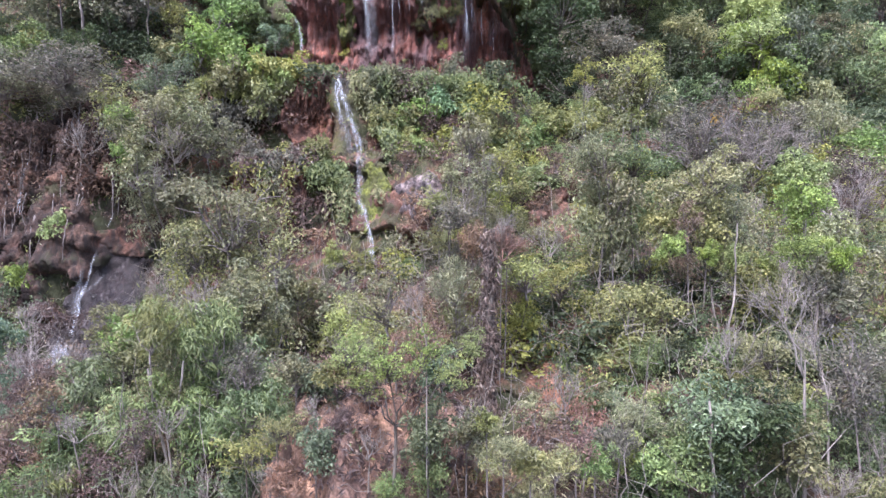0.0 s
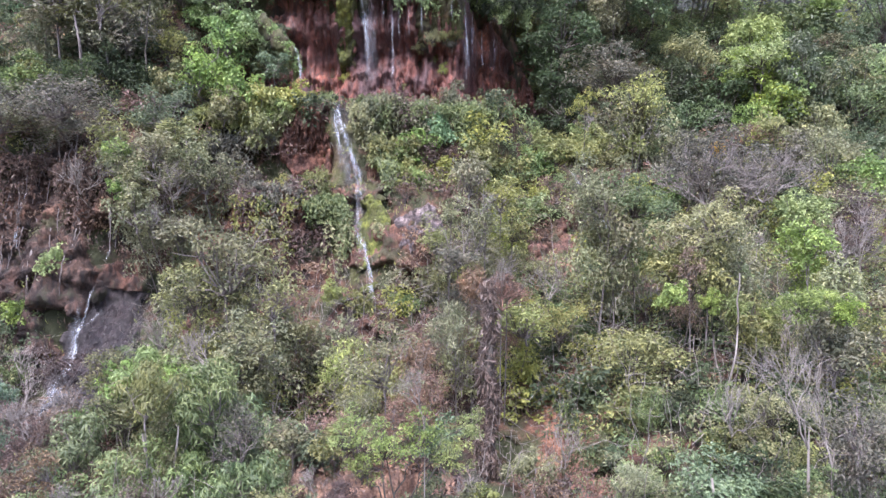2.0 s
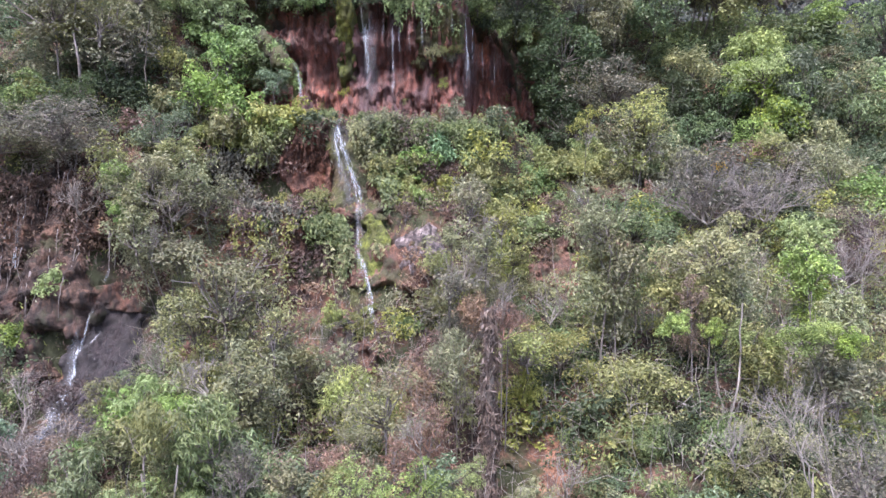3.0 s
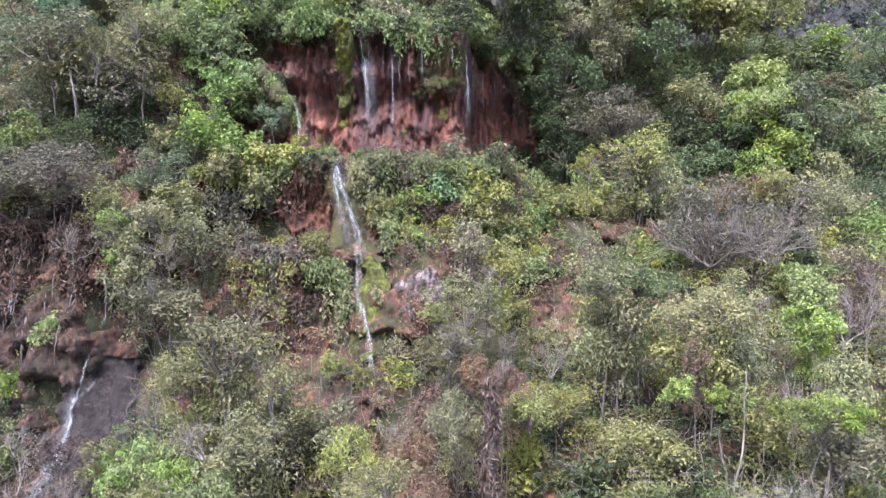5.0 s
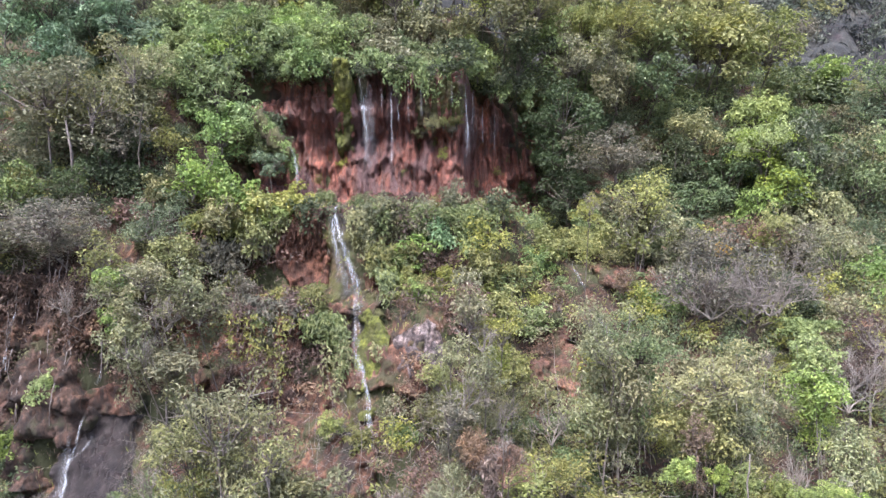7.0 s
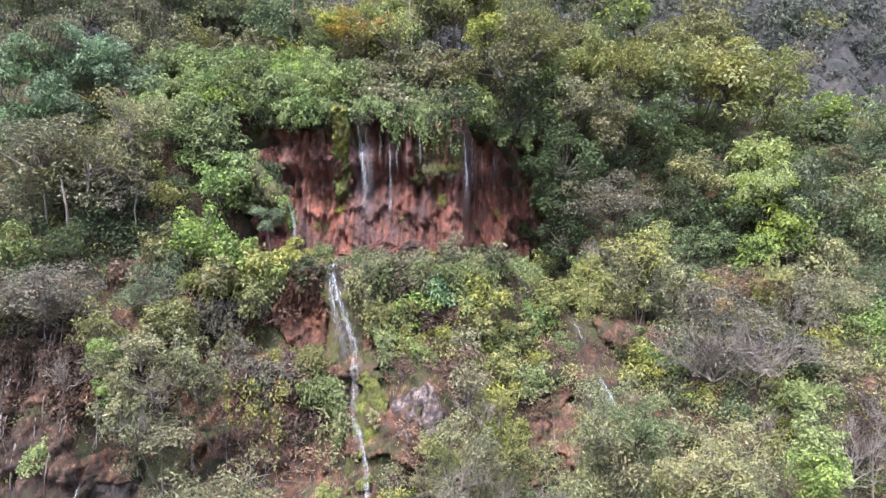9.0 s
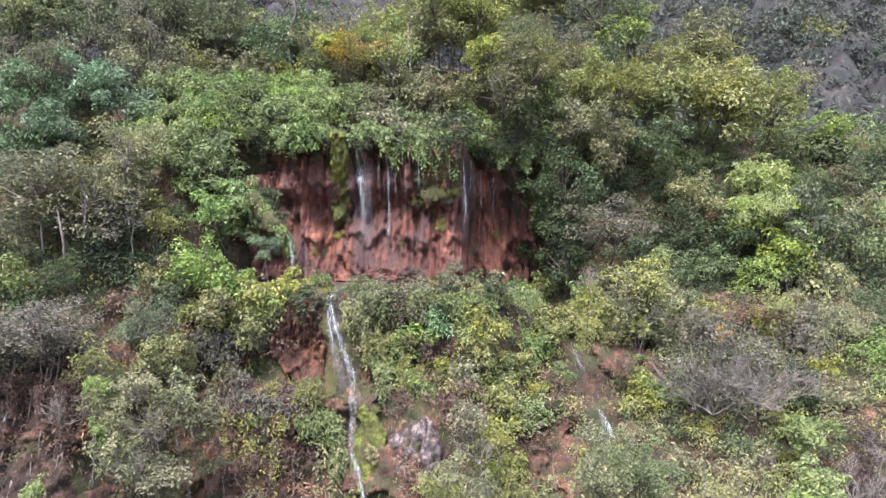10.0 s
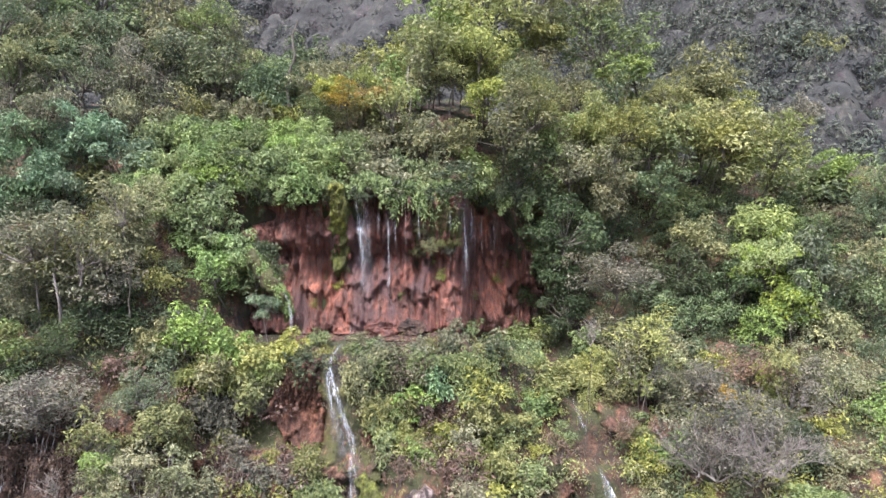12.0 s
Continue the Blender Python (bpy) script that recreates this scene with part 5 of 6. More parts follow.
for bx, by, bz, br in ((7.3, 19.6, 5.5, 1.2), (8.6, 20.1, 5.3, 1.2), (9.7, 20.1, 4.6, 1.1), (8.0, 19.7, 4.2, 1.2), (6.6, 19.4, 4.4, 0.9)):
    plant("broad", bx, by, bz, br, "green" if bz == 4.4 else "olive" if bz == 4.6 else "deep" if bz == 5.5 else "dark", 6)
for bx, by, bz, br in ((-8.8, 21.8, 7.6, 1.1), (-7.4, 23.2, 7.2, 1.4), (-6.6, 24.4, 5.7, 1.4), (-8.4, 23, 5.4, 1.3), (-9.9, 22.4, 4.4, 1.3), (-7.2, 21.6, 4.4, 1.2), (-5.8, 23, 4.4, 1.1)):
    plant("willow", bx, by, bz, br, "green" if bz < 7.4 else "olive", 6, BARK)
for bx, by, bz, br in ((-13.4, 30.2, 6.2, 1.1), (-12.0, 29.8, 6.9, 1.2), (-10.6, 29.4, 6.2, 1.1), (-14.6, 29.6, 4.6, 1.1)):
    plant("willow", bx, by, bz, br, "bright", 4, BARK)
plant("dead", -16.7, 30.2, 5, 1.8, "grey")
plant("dead", -15.2, 29.6, 5.6, 1.5, "grey")
plant("fine", -17.6, 30.6, 4.2, 1.4, "brown")
plant("dead", -17.8, 31.4, 6.0, 1.6, "grey")
plant("dead", -18.8, 32.6, 7.2, 1.4, "grey")
plant("sparse", -16.4, 31.6, 6.6, 1.4, "husk")
plant("sparse", -18.6, 31, 4.8, 1.5, "husk")
plant("sparse", -15.4, 30.4, 4.6, 1.3, "brown")
plant("broad", -12.1, 22.8, 3.9, 1.3, "green", 4)
plant("big", -14.4, 23.2, 7.2, 0.8, "blue", 6)
plant("willow", -12.4, 24.6, 5.2, 1.1, "green", 4, BARK)
plant("broad", -0.4, 18, 5.3, 0.8, "green", 5)
for bk, bx, by, bz, br, bt in (("wisp", 1.5, 17.8, 5.0, 0.55, "grey"), ("broad", 2.2, 18.4, 4.6, 0.5, "yellow"), ("wisp", 2.9, 18.2, 4.5, 0.55, "pale"), ("sparse", 3.5, 18.9, 4.7, 0.6, "rust"), ("wisp", 4.0, 19.0, 4.4, 0.55, "bright"), ("wisp", 4.7, 19.9, 4.6, 0.6, "smoke"),
                               ("broad", 1.2, 19.4, 5.3, 0.5, "yellow"), ("broad", 6.0, 19.8, 3.9, 0.7, "bright"), ("broad", 5.2, 20.6, 4.0, 0.6, "lime"), ("sparse", 2.6, 20.6, 4.6, 0.8, "brown"), ("sparse", 4.2, 21.6, 4.8, 0.8, "rust"), ("wisp", 5.6, 22, 4.8, 0.8, "grey")):
    plant(bk, bx, by, bz, br, bt, 4)
plant("broad", 8.3, 30, 7.6, 1.5, "olive", 4)
for bx, by, bz, br, bt in ((3.8, 36, 8.6, 1.3, "yellow"), (5.0, 35.6, 7.2, 1.6, "olive"), (6.6, 35.6, 6.2, 1.6, "yellow"), (7.8, 35.8, 5.0, 1.4, "green"), (6.2, 36.6, 8.2, 1.2, "yellow"), (9.0, 36.4, 6.6, 1.2, "olive"), (4.2, 35.6, 5.4, 1.2, "olive")):
    plant("fine", bx, by, bz, br, bt)
plant("broad", 5, 36.8, 7.4, 1.6, "yellow")
plant("broad", 7.7, 36.3, 5.8, 1.7, "olive")
plant("broad", 12.2, 34, 8, 1.8, "dark")
plant("broad", 9.2, 30.8, 5.2, 1.3, "olive")
plant("broad", 12.4, 28.8, 8.6, 1.3, "olive", 5)
plant("broad", 16, 29.5, 10.5, 1.3, "pale", 6)
plant("sparse", 12.2, 21.4, 6.6, 1.2, "smoke", 6)
plant("sparse", 13.2, 23, 6.2, 1.3, "grey", 5)
plant("flat", 5.3, 31.5, 4.9, 0.5, "lime", 3)

# ---- stems, snags and hanging growth ----
for bx, by, bz, br in ((-13.5, 24, 3.4, 1.1), (-10.8, 20.8, 3.2, 1.0), (-8.9, 20.4, 3.4, 0.9), (-6.9, 20.6, 3.2, 0.9), (-5.2, 21.4, 4.0, 1.0), (-1.0, 22.5, 5.2, 1.0),
                       (0.9, 20.2, 5.2, 0.9),  (4.4, 26.5, 5.0, 1.2), (5.6, 22.4, 4.6, 0.9), (9.8, 24.8, 6.6, 1.2), (12.4, 20.6, 4.4, 1.1), (10.6, 19.4, 3.8, 0.9), (-3.4, 29.5, 6.2, 1.4), (0.6, 31, 7.0, 1.4),
                       (3.6, 33, 9.0, 1.4), (5.0, 34.6, 10.6, 1.3), (-9.5, 29.5, 8.2, 1.4), (14.4, 30.6, 9.0, 1.4), (18.2, 37, 11.5, 1.5), (-12.8, 33, 8.4, 1.4)):
    plant("dead", bx, by, bz, br, "grey", 2, None, 1.2, 0.025)
for bk, bx, by, bz, br, bt in (("sparse", -11.6, 21.4, 5.4, 0.9, "brown"), ("sparse", -8.8, 20.8, 4.6, 0.8, "husk"), ("dead", -10.4, 20.6, 5.0, 0.9, "grey"), ("dead", -7.8, 20.8, 5.2, 0.9, "grey"), ("dead", -6.2, 22.4, 6.0, 1.0, "grey"), ("sparse", -6.4, 22.6, 6.4, 0.9, "smoke"), ("sparse", -4.9, 25.4, 5.4, 1.2, "brown"), ("wisp", -3.4, 26, 5.2, 1.0, "brown"), ("sparse", 0.4, 21.4, 3.8, 1.0, "grey"), 
                               ("wisp", -0.6, 26.4, 6.2, 1.3, "brown"), ("wisp", -2.4, 27.6, 6.4, 1.3, "olive"), ("wisp", -1.4, 29.6, 7.2, 1.4, "brown"), ("wisp", -3.6, 31.4, 6.6, 1.3, "yellow"), ("sparse", -3.2, 27, 6.0, 1.0, "pale"),
                               ("wisp", 0.6, 30.6, 8.4, 1.4, "pale"), ("sparse", 3.4, 31, 8.8, 1.4, "yellow"), ("sparse", 5.2, 32.6, 8.6, 1.5, "olive"), ("fine", 11.4, 25.4, 6.4, 1.2, "olive"), ("broad", 10.6, 21.6, 4.8, 1.0, "green"),
                               ("sparse", -14.6, 26.4, 4.8, 1.3, "husk"), ("dead", -14.8, 26, 6.0, 1.3, "grey"), ("sparse", -13.9, 25.4, 5.2, 1.0, "brown"), ("sparse", -5.4, 33.4, 7.4, 1.2, "pale"), ("fine", -6.6, 33, 8.0, 1.1, "grey"), ("broad", -11.8, 27.4, 5.8, 1.3, "olive"), ("sparse", -9.2, 26.6, 6.2, 1.4, "grey"), ("fine", -13.6, 30.5, 6.4, 1.4, "olive"), ("sparse", -11.2, 30.8, 7.2, 1.4, "pale")):
    plant(bk, bx, by, bz, br, bt)
pole("bare_tree", "pale bare tree trunk standing among dark shrubs", "trunk", ((-22.2, 45, 21.5), (-22.0, 44, 24.5), (-22.3, 44, 26)), 0.11, BARK, 1)
pole("bare_tree", "pale leaning tree trunk among shrubs", "trunk", ((-18.6, 45.6, 23), (-18.3, 45, 26), (-18.1, 45, 27.2)), 0.05, DARKBARK, 2)
pole("snag", "dark crooked dead snag above the wood", "snag", ((-12.5, 61.2, 38.5), (-12.35, 61, 41.4), (-11.9, 61, 42.9), (-12.1, 61, 44.2), (-11.6, 61, 45.8)), 0.13, DARKBARK, 3)
pole("bare_tree", "thin pale straight trunk above the cliff", "trunk", ((-2.4, 58.5, 33.5), (-2.5, 58.6, 37), (-2.6, 58.7, 41.5)), 0.08, BARK, 4)
pole("sapling", "thin pale curved bare stem", "stem", ((10.6, 28.4, 4.4), (11.0, 28.1, 6), (11.3, 28, 8.4), (11.4, 28, 11)), 0.06, DEADWOOD, 5)
pole("bare_tree", "pale thin trunk on the slope", "trunk", ((-8.2, 22.4, 1.6), (-8.5, 22, 4), (-8.9, 21.8, 6.4)), 0.07, DEADWOOD, 6)
pole("bare_tree", "pale thin trunk on the slope", "trunk", ((-8.0, 22.6, 1.6), (-8.0, 22.1, 4), (-7.9, 22, 6.6)), 0.06, DEADWOOD, 7)
pole("bare_tree", "white stem of a young tree by the valley", "trunk", ((7.2, 19.3, 1), (7.15, 19.1, 3), (7.0, 19.0, 6)), 0.07, DEADWOOD, 8)
pole("bare_tree", "brown leaning root on red rock", "root", ((-13.0, 39.6, 10.4), (-13.2, 39.4, 12), (-13.8, 39.6, 14)), 0.09, BARK, 9)


def clad_trunk():
    """A thick trunk clad in dry hanging leaves."""
    rng = np.random.default_rng(81)
    base = Vector((1.75, 28.8, 2.2))
    top = new("tree")
    top.location = base
    core = new("trunk", mesh_from("trunk", *tube(bent(rng, (0, 0, -0.3), (0.1, -0.3, 8.4), 9, 0.01), np.linspace(0.28, 0.1, 9), 9), DARKBARK))
    core.parent = top
    n = 2400
    z, a = 8.6 * rng.random(n) ** 1.15, rng.uniform(0, 6.3, n)
    d = np.stack([np.cos(a), np.sin(a), np.zeros(n)], -1)
    pts = d * rng.uniform(0.2, 0.56, (n, 1)) * ((1.1 - 0.06 * z) * (0.8 + 0.35 * np.sin(z * 2.1 + a)))[:, None] + np.stack([0.012 * z, -0.035 * z, z], -1)
    v, f = leaf_faces(rng, pts, d, 0.3, 0.09, 1.4)
    clad = new("dry_leaf_cladding", mesh_from("dry_leaf_cladding", v, f, LEAF["dry"], False))
    clad.parent = top
    head = new("twig_frame", TWIGS[1])
    dress(head, LEAF["rust"])
    head.parent, head.matrix_basis = top, Matrix.LocRotScale((0.6, -0.2, 8.0), None, (1.3, 1.3, 1.0))
    tagged(top, "tall brown trunk clad in dry hanging leaves", "tree", "hillside trees")


clad_trunk()
hanging_growth("cliff_vine", "leafy green growth hanging over the lip of the red cliff", ((-14, -8.5, 53.2, 31.9, 1.3, 90), (-8.5, -3.5, 53.1, 31.8, 1.5, 90), (-3.5, 1.2, 53.4, 31.7, 2.8, 110), (1.2, 3, 55.4, 31.6, 1.4, 40), (3, 7, 58.6, 31.4, 1.6, 60)), "bright", 61)
# the dark leaf tone paints the shade below the overhanging lip
hanging_growth("cliff_vine", "growth hanging under the lip of the red cliff, darkened as in shade", ((-13.5, 1.5, 53.6, 31.2, 1.3, 50), (1.5, 6.5, 58.6, 31.4, 2.0, 40), (-14, -11, 51.5, 27.5, 2.5, 60)), "dark", 62)
hanging_growth("cliff_vine", "yellow-green vines hanging beside the hollow", ((-12.8, -10.0, 43.4, 20.4, 2.6, 70), (-15.5, -12.6, 43.0, 20.2, 1.8, 50)), "yellow", 63, 26, True)
hanging_growth("cliff_vine", "dry brown growth hanging on the crumbling cliff", ((-26, -18.8, 39.8, 16.6, 5.0, 110),), "husk", 75, 26, True)
hanging_growth("cliff_vine", "dark leafy runners on the broken brown rock", ((-13.5, -6.4, 42.5, 15.4, 2.4, 70), (-12.5, -6.4, 41, 12.6, 2.0, 30)), "husk", 76, 26, True)
hanging_growth("cliff_vine", "small green runners on the broken brown rock", ((-13.5, -6.2, 42.5, 14.6, 4.6, 30),), "olive", 78, 22, True)
hanging_growth("cliff_vine", "dark purple-brown runners hanging on the rock", ((-15, -10.4, 43.0, 18.6, 2.6, 80), (-12, -7.5, 41.6, 15.2, 2.0, 50)), "smoke", 64, 26, True)
hanging_growth("cliff_vine", "green vines hanging beside the thin waterfall", ((-7.6, -5.6, 39.6, 14.4, 3.4, 60), (-4.3, 3.4, 44.6, 20.6, 3.4, 120)), "green", 65, 26, True)
hanging_growth("cliff_vine", "bright green ferns beside the thin waterfall", ((-7.2, -5.2, 40.2, 14.2, 3.4, 80), (-4.2, -2.2, 43.5, 17.4, 2.4, 70)), "green", 69, 26, True)
hanging_growth("cliff_vine", "olive creepers on the rock beside the waterfall", ((-4.3, -1.6, 43.5, 18.4, 3.6, 80), (-8.4, -6.2, 42, 15.6, 3.0, 60)), "olive", 70, 26, True)
hanging_growth("cliff_vine", "grey-green shrubby growth hanging beside the waterfall", ((-4.7, -2.4, 44.4, 21.0, 3.6, 100),), "grey", 66, 26, True)
hanging_growth("cliff_vine", "small dark ferns clinging to the wet mossy rock", ((-10.8, -9.5, 43.2, 19.8, 2.8, 36), (-5.8, -4.4, 43.6, 20.2, 3.6, 40), (-6.8, -3.2, 40, 13, 3.6, 44)), "olive", 67, 14, True)
# roots and ferns get the dark tone for the shade they hang in
hanging_growth("cliff_vine", "roots and ferns fringing the red cliff, darkened as in shade", ((-13.6, 1.4, 53.0, 31.3, 1.2, 60), (1.4, 6.8, 58.0, 31.6, 1.4, 40)), "dark", 68, 20)


for tx, tz, tr, tt in ((0.0, 25.4, 0.5, "yellow"), (-0.6, 26.4, 0.4, "olive"), (4.6, 24.8, 0.45, "yellow"), (5.4, 26.0, 0.4, "olive"), (-7.4, 24.6, 0.4, "yellow"), (-6.9, 25.8, 0.35, "olive"), (2.6, 23.6, 0.4, "olive"), (-9.0, 23.4, 0.4, "olive"), (-3.0, 24.0, 0.35, "yellow")):
    plant("sparse", tx, front(tx, tz) - 0.2, tz, tr, tt, 0.3)
for tx, tz, tr, tt in ((-1.7, 27.3, 0.6, "olive"), (-0.8, 27.6, 0.65, "grey"), (0.1, 27.7, 0.7, "olive"), (0.9, 27.7, 0.6, "olive"), (-1.2, 27.0, 0.5, "smoke"), (0.6, 27.2, 0.5, "smoke")):
    plant("fine", tx, front(tx, tz) - 0.3, tz, tr, tt, 0.3)


for bk, bx, bz, br, bt in (("broad", -1.6, 16.0, 0.9, "olive"), ("broad", -2.9, 17.4, 0.8, "green"), ("sparse", -2.2, 14.8, 0.8, "brown"), ("broad", -9.6, 15.3, 0.7, "olive"), ("sparse", -10.8, 15.2, 0.8, "husk"), ("broad", -7.6, 13.0, 0.7, "green"), ("broad", -8.8, 11.4, 0.7, "yellow"), ("sparse", -15.8, 20.6, 1.3, "deep"), ("broad", -17.2, 18.6, 1.2, "olive"), ("sparse", -19.6, 22.6, 1.5, "dark"), ("fine", -21.6, 21.6, 1.6, "dark")):
    seat(bk, bx, bz, br, bt)
for bk, bx, bz, br, bt in (("broad", 3.6, 11.4, 1.2, "yellow"), ("sparse", 5.4, 10.2, 1.2, "pale"), ("broad", 1.2, 10.2, 1.1, "yellow"), ("broad", 4.0, 8.6, 1.2, "green"), ("broad", 6.2, 7.6, 1.2, "bright"), ("broad", 2.6, 12.8, 1.0, "pale"), ("sparse", 5.8, 12.2, 1.0, "brown"), ("broad", -1.2, 6.4, 1.0, "olive")):
    seat(bk, bx, bz, br, bt)


def hanging_roots():
    rng = np.random.default_rng(91)
    for _ in range(90):
        x, z = rng.uniform(-25, -18), rng.uniform(11, 18.5)
        y = min(front(x, z), 41) - 0.3
        n = rng.uniform(1.2, 3.0)
        pole("hanging_root", "thin dry root hanging on the brown cliff", "root", ((x, y + 0.3, z), (x + rng.normal(0, 0.1), y, z - n * 0.5), (x + rng.normal(0, 0.15), y, z - n)), 0.035, BARK, int(rng.integers(9999)), "root_strand")["group"] = "hanging roots"


hanging_roots()

# ---- shrubs on the slope under the cliff ----
for bk, bx, bz, br, bt in (("broad", 5.3, 19.8, 1.7, "lime"), ("broad", 8.4, 19.6, 1.6, "lime"), ("broad", 6.9, 17.9, 1.5, "yellow"), ("broad", 2.9, 20.2, 1.4, "pale"), ("broad", 11.2, 18.8, 1.3, "yellow"),
                           ("broad", 2.4, 17, 1.3, "olive"), ("sparse", 4.1, 16.2, 1.2, "olive"), ("broad", 5.9, 17, 1.2, "bright"), ("broad", 3.2, 14.6, 1.2, "yellow"), ("broad", 5.3, 13.9, 1.2, "bright"),
                           ("sparse", 7.2, 15, 1.1, "brown"), ("dead", 11.4, 15.6, 1.5, "grey"), ("broad", 10.5, 20, 1.5, "green"), ("sparse", 11.2, 17.4, 1.4, "olive"), ("broad", 14.5, 18.2, 1.6, "green"), ("fine", 16.7, 19.4, 1.6, "grey"),
                           ("broad", 13.4, 14.6, 1.6, "bright")):
    seat(bk, bx, bz, br, bt)
for bk, bx, bz, br, bt in (("broad", -21.6, 4.6, 1.2, "green"), ("dead", -18.6, 4.4, 1.2, "grey"), ("dead", -20.2, 5.6, 1.1, "grey"), ("broad", -14.6, 5.4, 1.3, "green"), ("broad", 26, 18, 2.0, "pale"), ("broad", 29, 20.6, 2.0, "pale"), ("fine", 27, 20.8, 1.8, "grey"), ("tall", 22.5, 14.6, 1.6, "dark"), ("fine", 20.4, 16.2, 1.5, "yellow"),
                           ("tall", 18, 21.4, 2.0, "dark"), ("broad", -24.8, 20.6, 2.0, "green"), ("fine", -25.4, 23.4, 2.0, "grey"), ("tall", -22.8, 25.4, 2.0, "dark"), ("tall", -20.5, 23.4, 2.0, "dark"),
                           ("fine", -18.4, 24.8, 1.8, "olive"), ("broad", -16.5, 27.6, 1.6, "bright"), ("broad", -1.9, 8.8, 0.8, "green"), ("broad", -0.8, 9.6, 0.9, "grey"), ("sparse", -8.6, 8.2, 1.1, "brown"), ("broad", -1.2, 15.6, 1.0, "lime"), ("sparse", -11.6, 15.4, 1.2, "smoke"), ("broad", -9.9, 14.6, 0.9, "green")):
    seat(bk, bx, bz, br, bt)


def valley_edge():
    """The low growth nearest to the valley."""
    rng = np.random.default_rng(37)
    for y in (20.5, 22.6, 25.0, 27.6):
        for x in np.arange(-0.6 * y, 0.6 * y, 1.35):
            px = float(x + rng.uniform(-0.4, 0.4))
            if 0.7 < px < 2.9 and y > 22:
                continue
            if -5.2 < px < -0.4 and rng.random() < 0.7:
                continue
            tones = ("husk", "brown", "olive", "green", "rust") if px < -8.5 else ("green", "olive", "green", "deep", "bright") if px < -4 else ("grey", "brown", "yellow", "olive", "husk", "smoke") if px < 5 else ("deep", "olive", "green", "green", "dark")
            sit(str(rng.choice(["broad", "sparse", "wisp", "fine", "willow", "dead"])), px, y + float(rng.uniform(-0.7, 0.7)), float(rng.uniform(0.75, 1.1)), str(rng.choice(tones)))


valley_edge()


def soil_bank():
    """A bank of orange earth with a steep face near the valley."""
    X, Y = np.meshgrid(np.arange(-7.0, 3.0, 0.11), np.arange(16.8, 26, 0.11))
    side = smooth(-5.8, -3.6, X + 0.5 * np.sin(Y)) * (1 - smooth(-0.2, 1.6, X + 0.4 * np.sin(Y * 1.7)))
    Z = np.interp(Y + 0.5 * np.sin(X * 1.9) + 0.3 * np.sin(X * 4.3 + 1), (16.8, 17.6, 19.3, 20.2, 20.7, 21.5, 23, 26), (1.0, 2.4, 4.1, 4.6, 5.3, 5.7, 5.0, 1.0))
    rough = fbm(X * 0.9, Y * 0.9, Z * 0.9, 5, 21.0)
    Z = 1.0 + (Z - 1.0) * side + (0.7 * rough + 0.25 * fbm(X * 3, Y * 2, Z * 2, 4, 25.0)) * side
    Y = Y - 0.35 * fbm(X * 1.6, Y * 0.5, Z * 0.8, 4, 23.0) * side
    me = mesh_from("soil_bank", np.stack([X, Y, Z], -1).reshape(-1, 3), grid_faces(*X.shape), ORANGESOIL)
    bank = tagged(new("soil_bank", me), "bank of bare orange-pink earth with dry litter", "soil bank", kind="structure")
    rng = np.random.default_rng(131)
    n = len(Z.ravel())
    pick = rng.choice(np.flatnonzero(side.ravel() > 0.3), 1700)
    pts = np.stack([X, Y, Z], -1).reshape(-1, 3)[pick]
    lump = np.sin(pts[:, 0] * 2.3 + 1) * np.cos(pts[:, 1] * 2.9) + rng.normal(0, 0.4, len(pts))
    for tone, keep, long in (("brown", lump > 0.2, 0.22), ("husk", lump < -0.1, 0.25), ("green", lump > 0.9, 0.2)):
        p = np.repeat(pts[keep], 4, 0)
        p = p + rng.normal(0, 0.13, p.shape) + (0, -0.03, 0.06)
        nor = rng.normal(0, 0.5, p.shape) + (0, -0.6, 0.8)
        nor /= np.linalg.norm(nor, axis=1)[:, None]
        v, f = leaf_faces(rng, p, nor, long, 0.07, 0.1)
        tagged(new("leaf_litter", mesh_from("leaf_litter", v, f, LEAF[tone], False)), "%s litter and seedlings on the orange soil bank" % WORDS[tone], "litter", kind="stuff")


ORANGESOIL = rock_material("orange_soil", [(0.3, (0.16, 0.11, 0.088)), (0.5, (0.32, 0.215, 0.165)), (0.7, (0.48, 0.345, 0.27))], (0.12, 0.08, 0.068), 0.9, (0.09, 0.085, 0.045), 0.9, 0.0, 2.4, 0.54)
soil_bank()
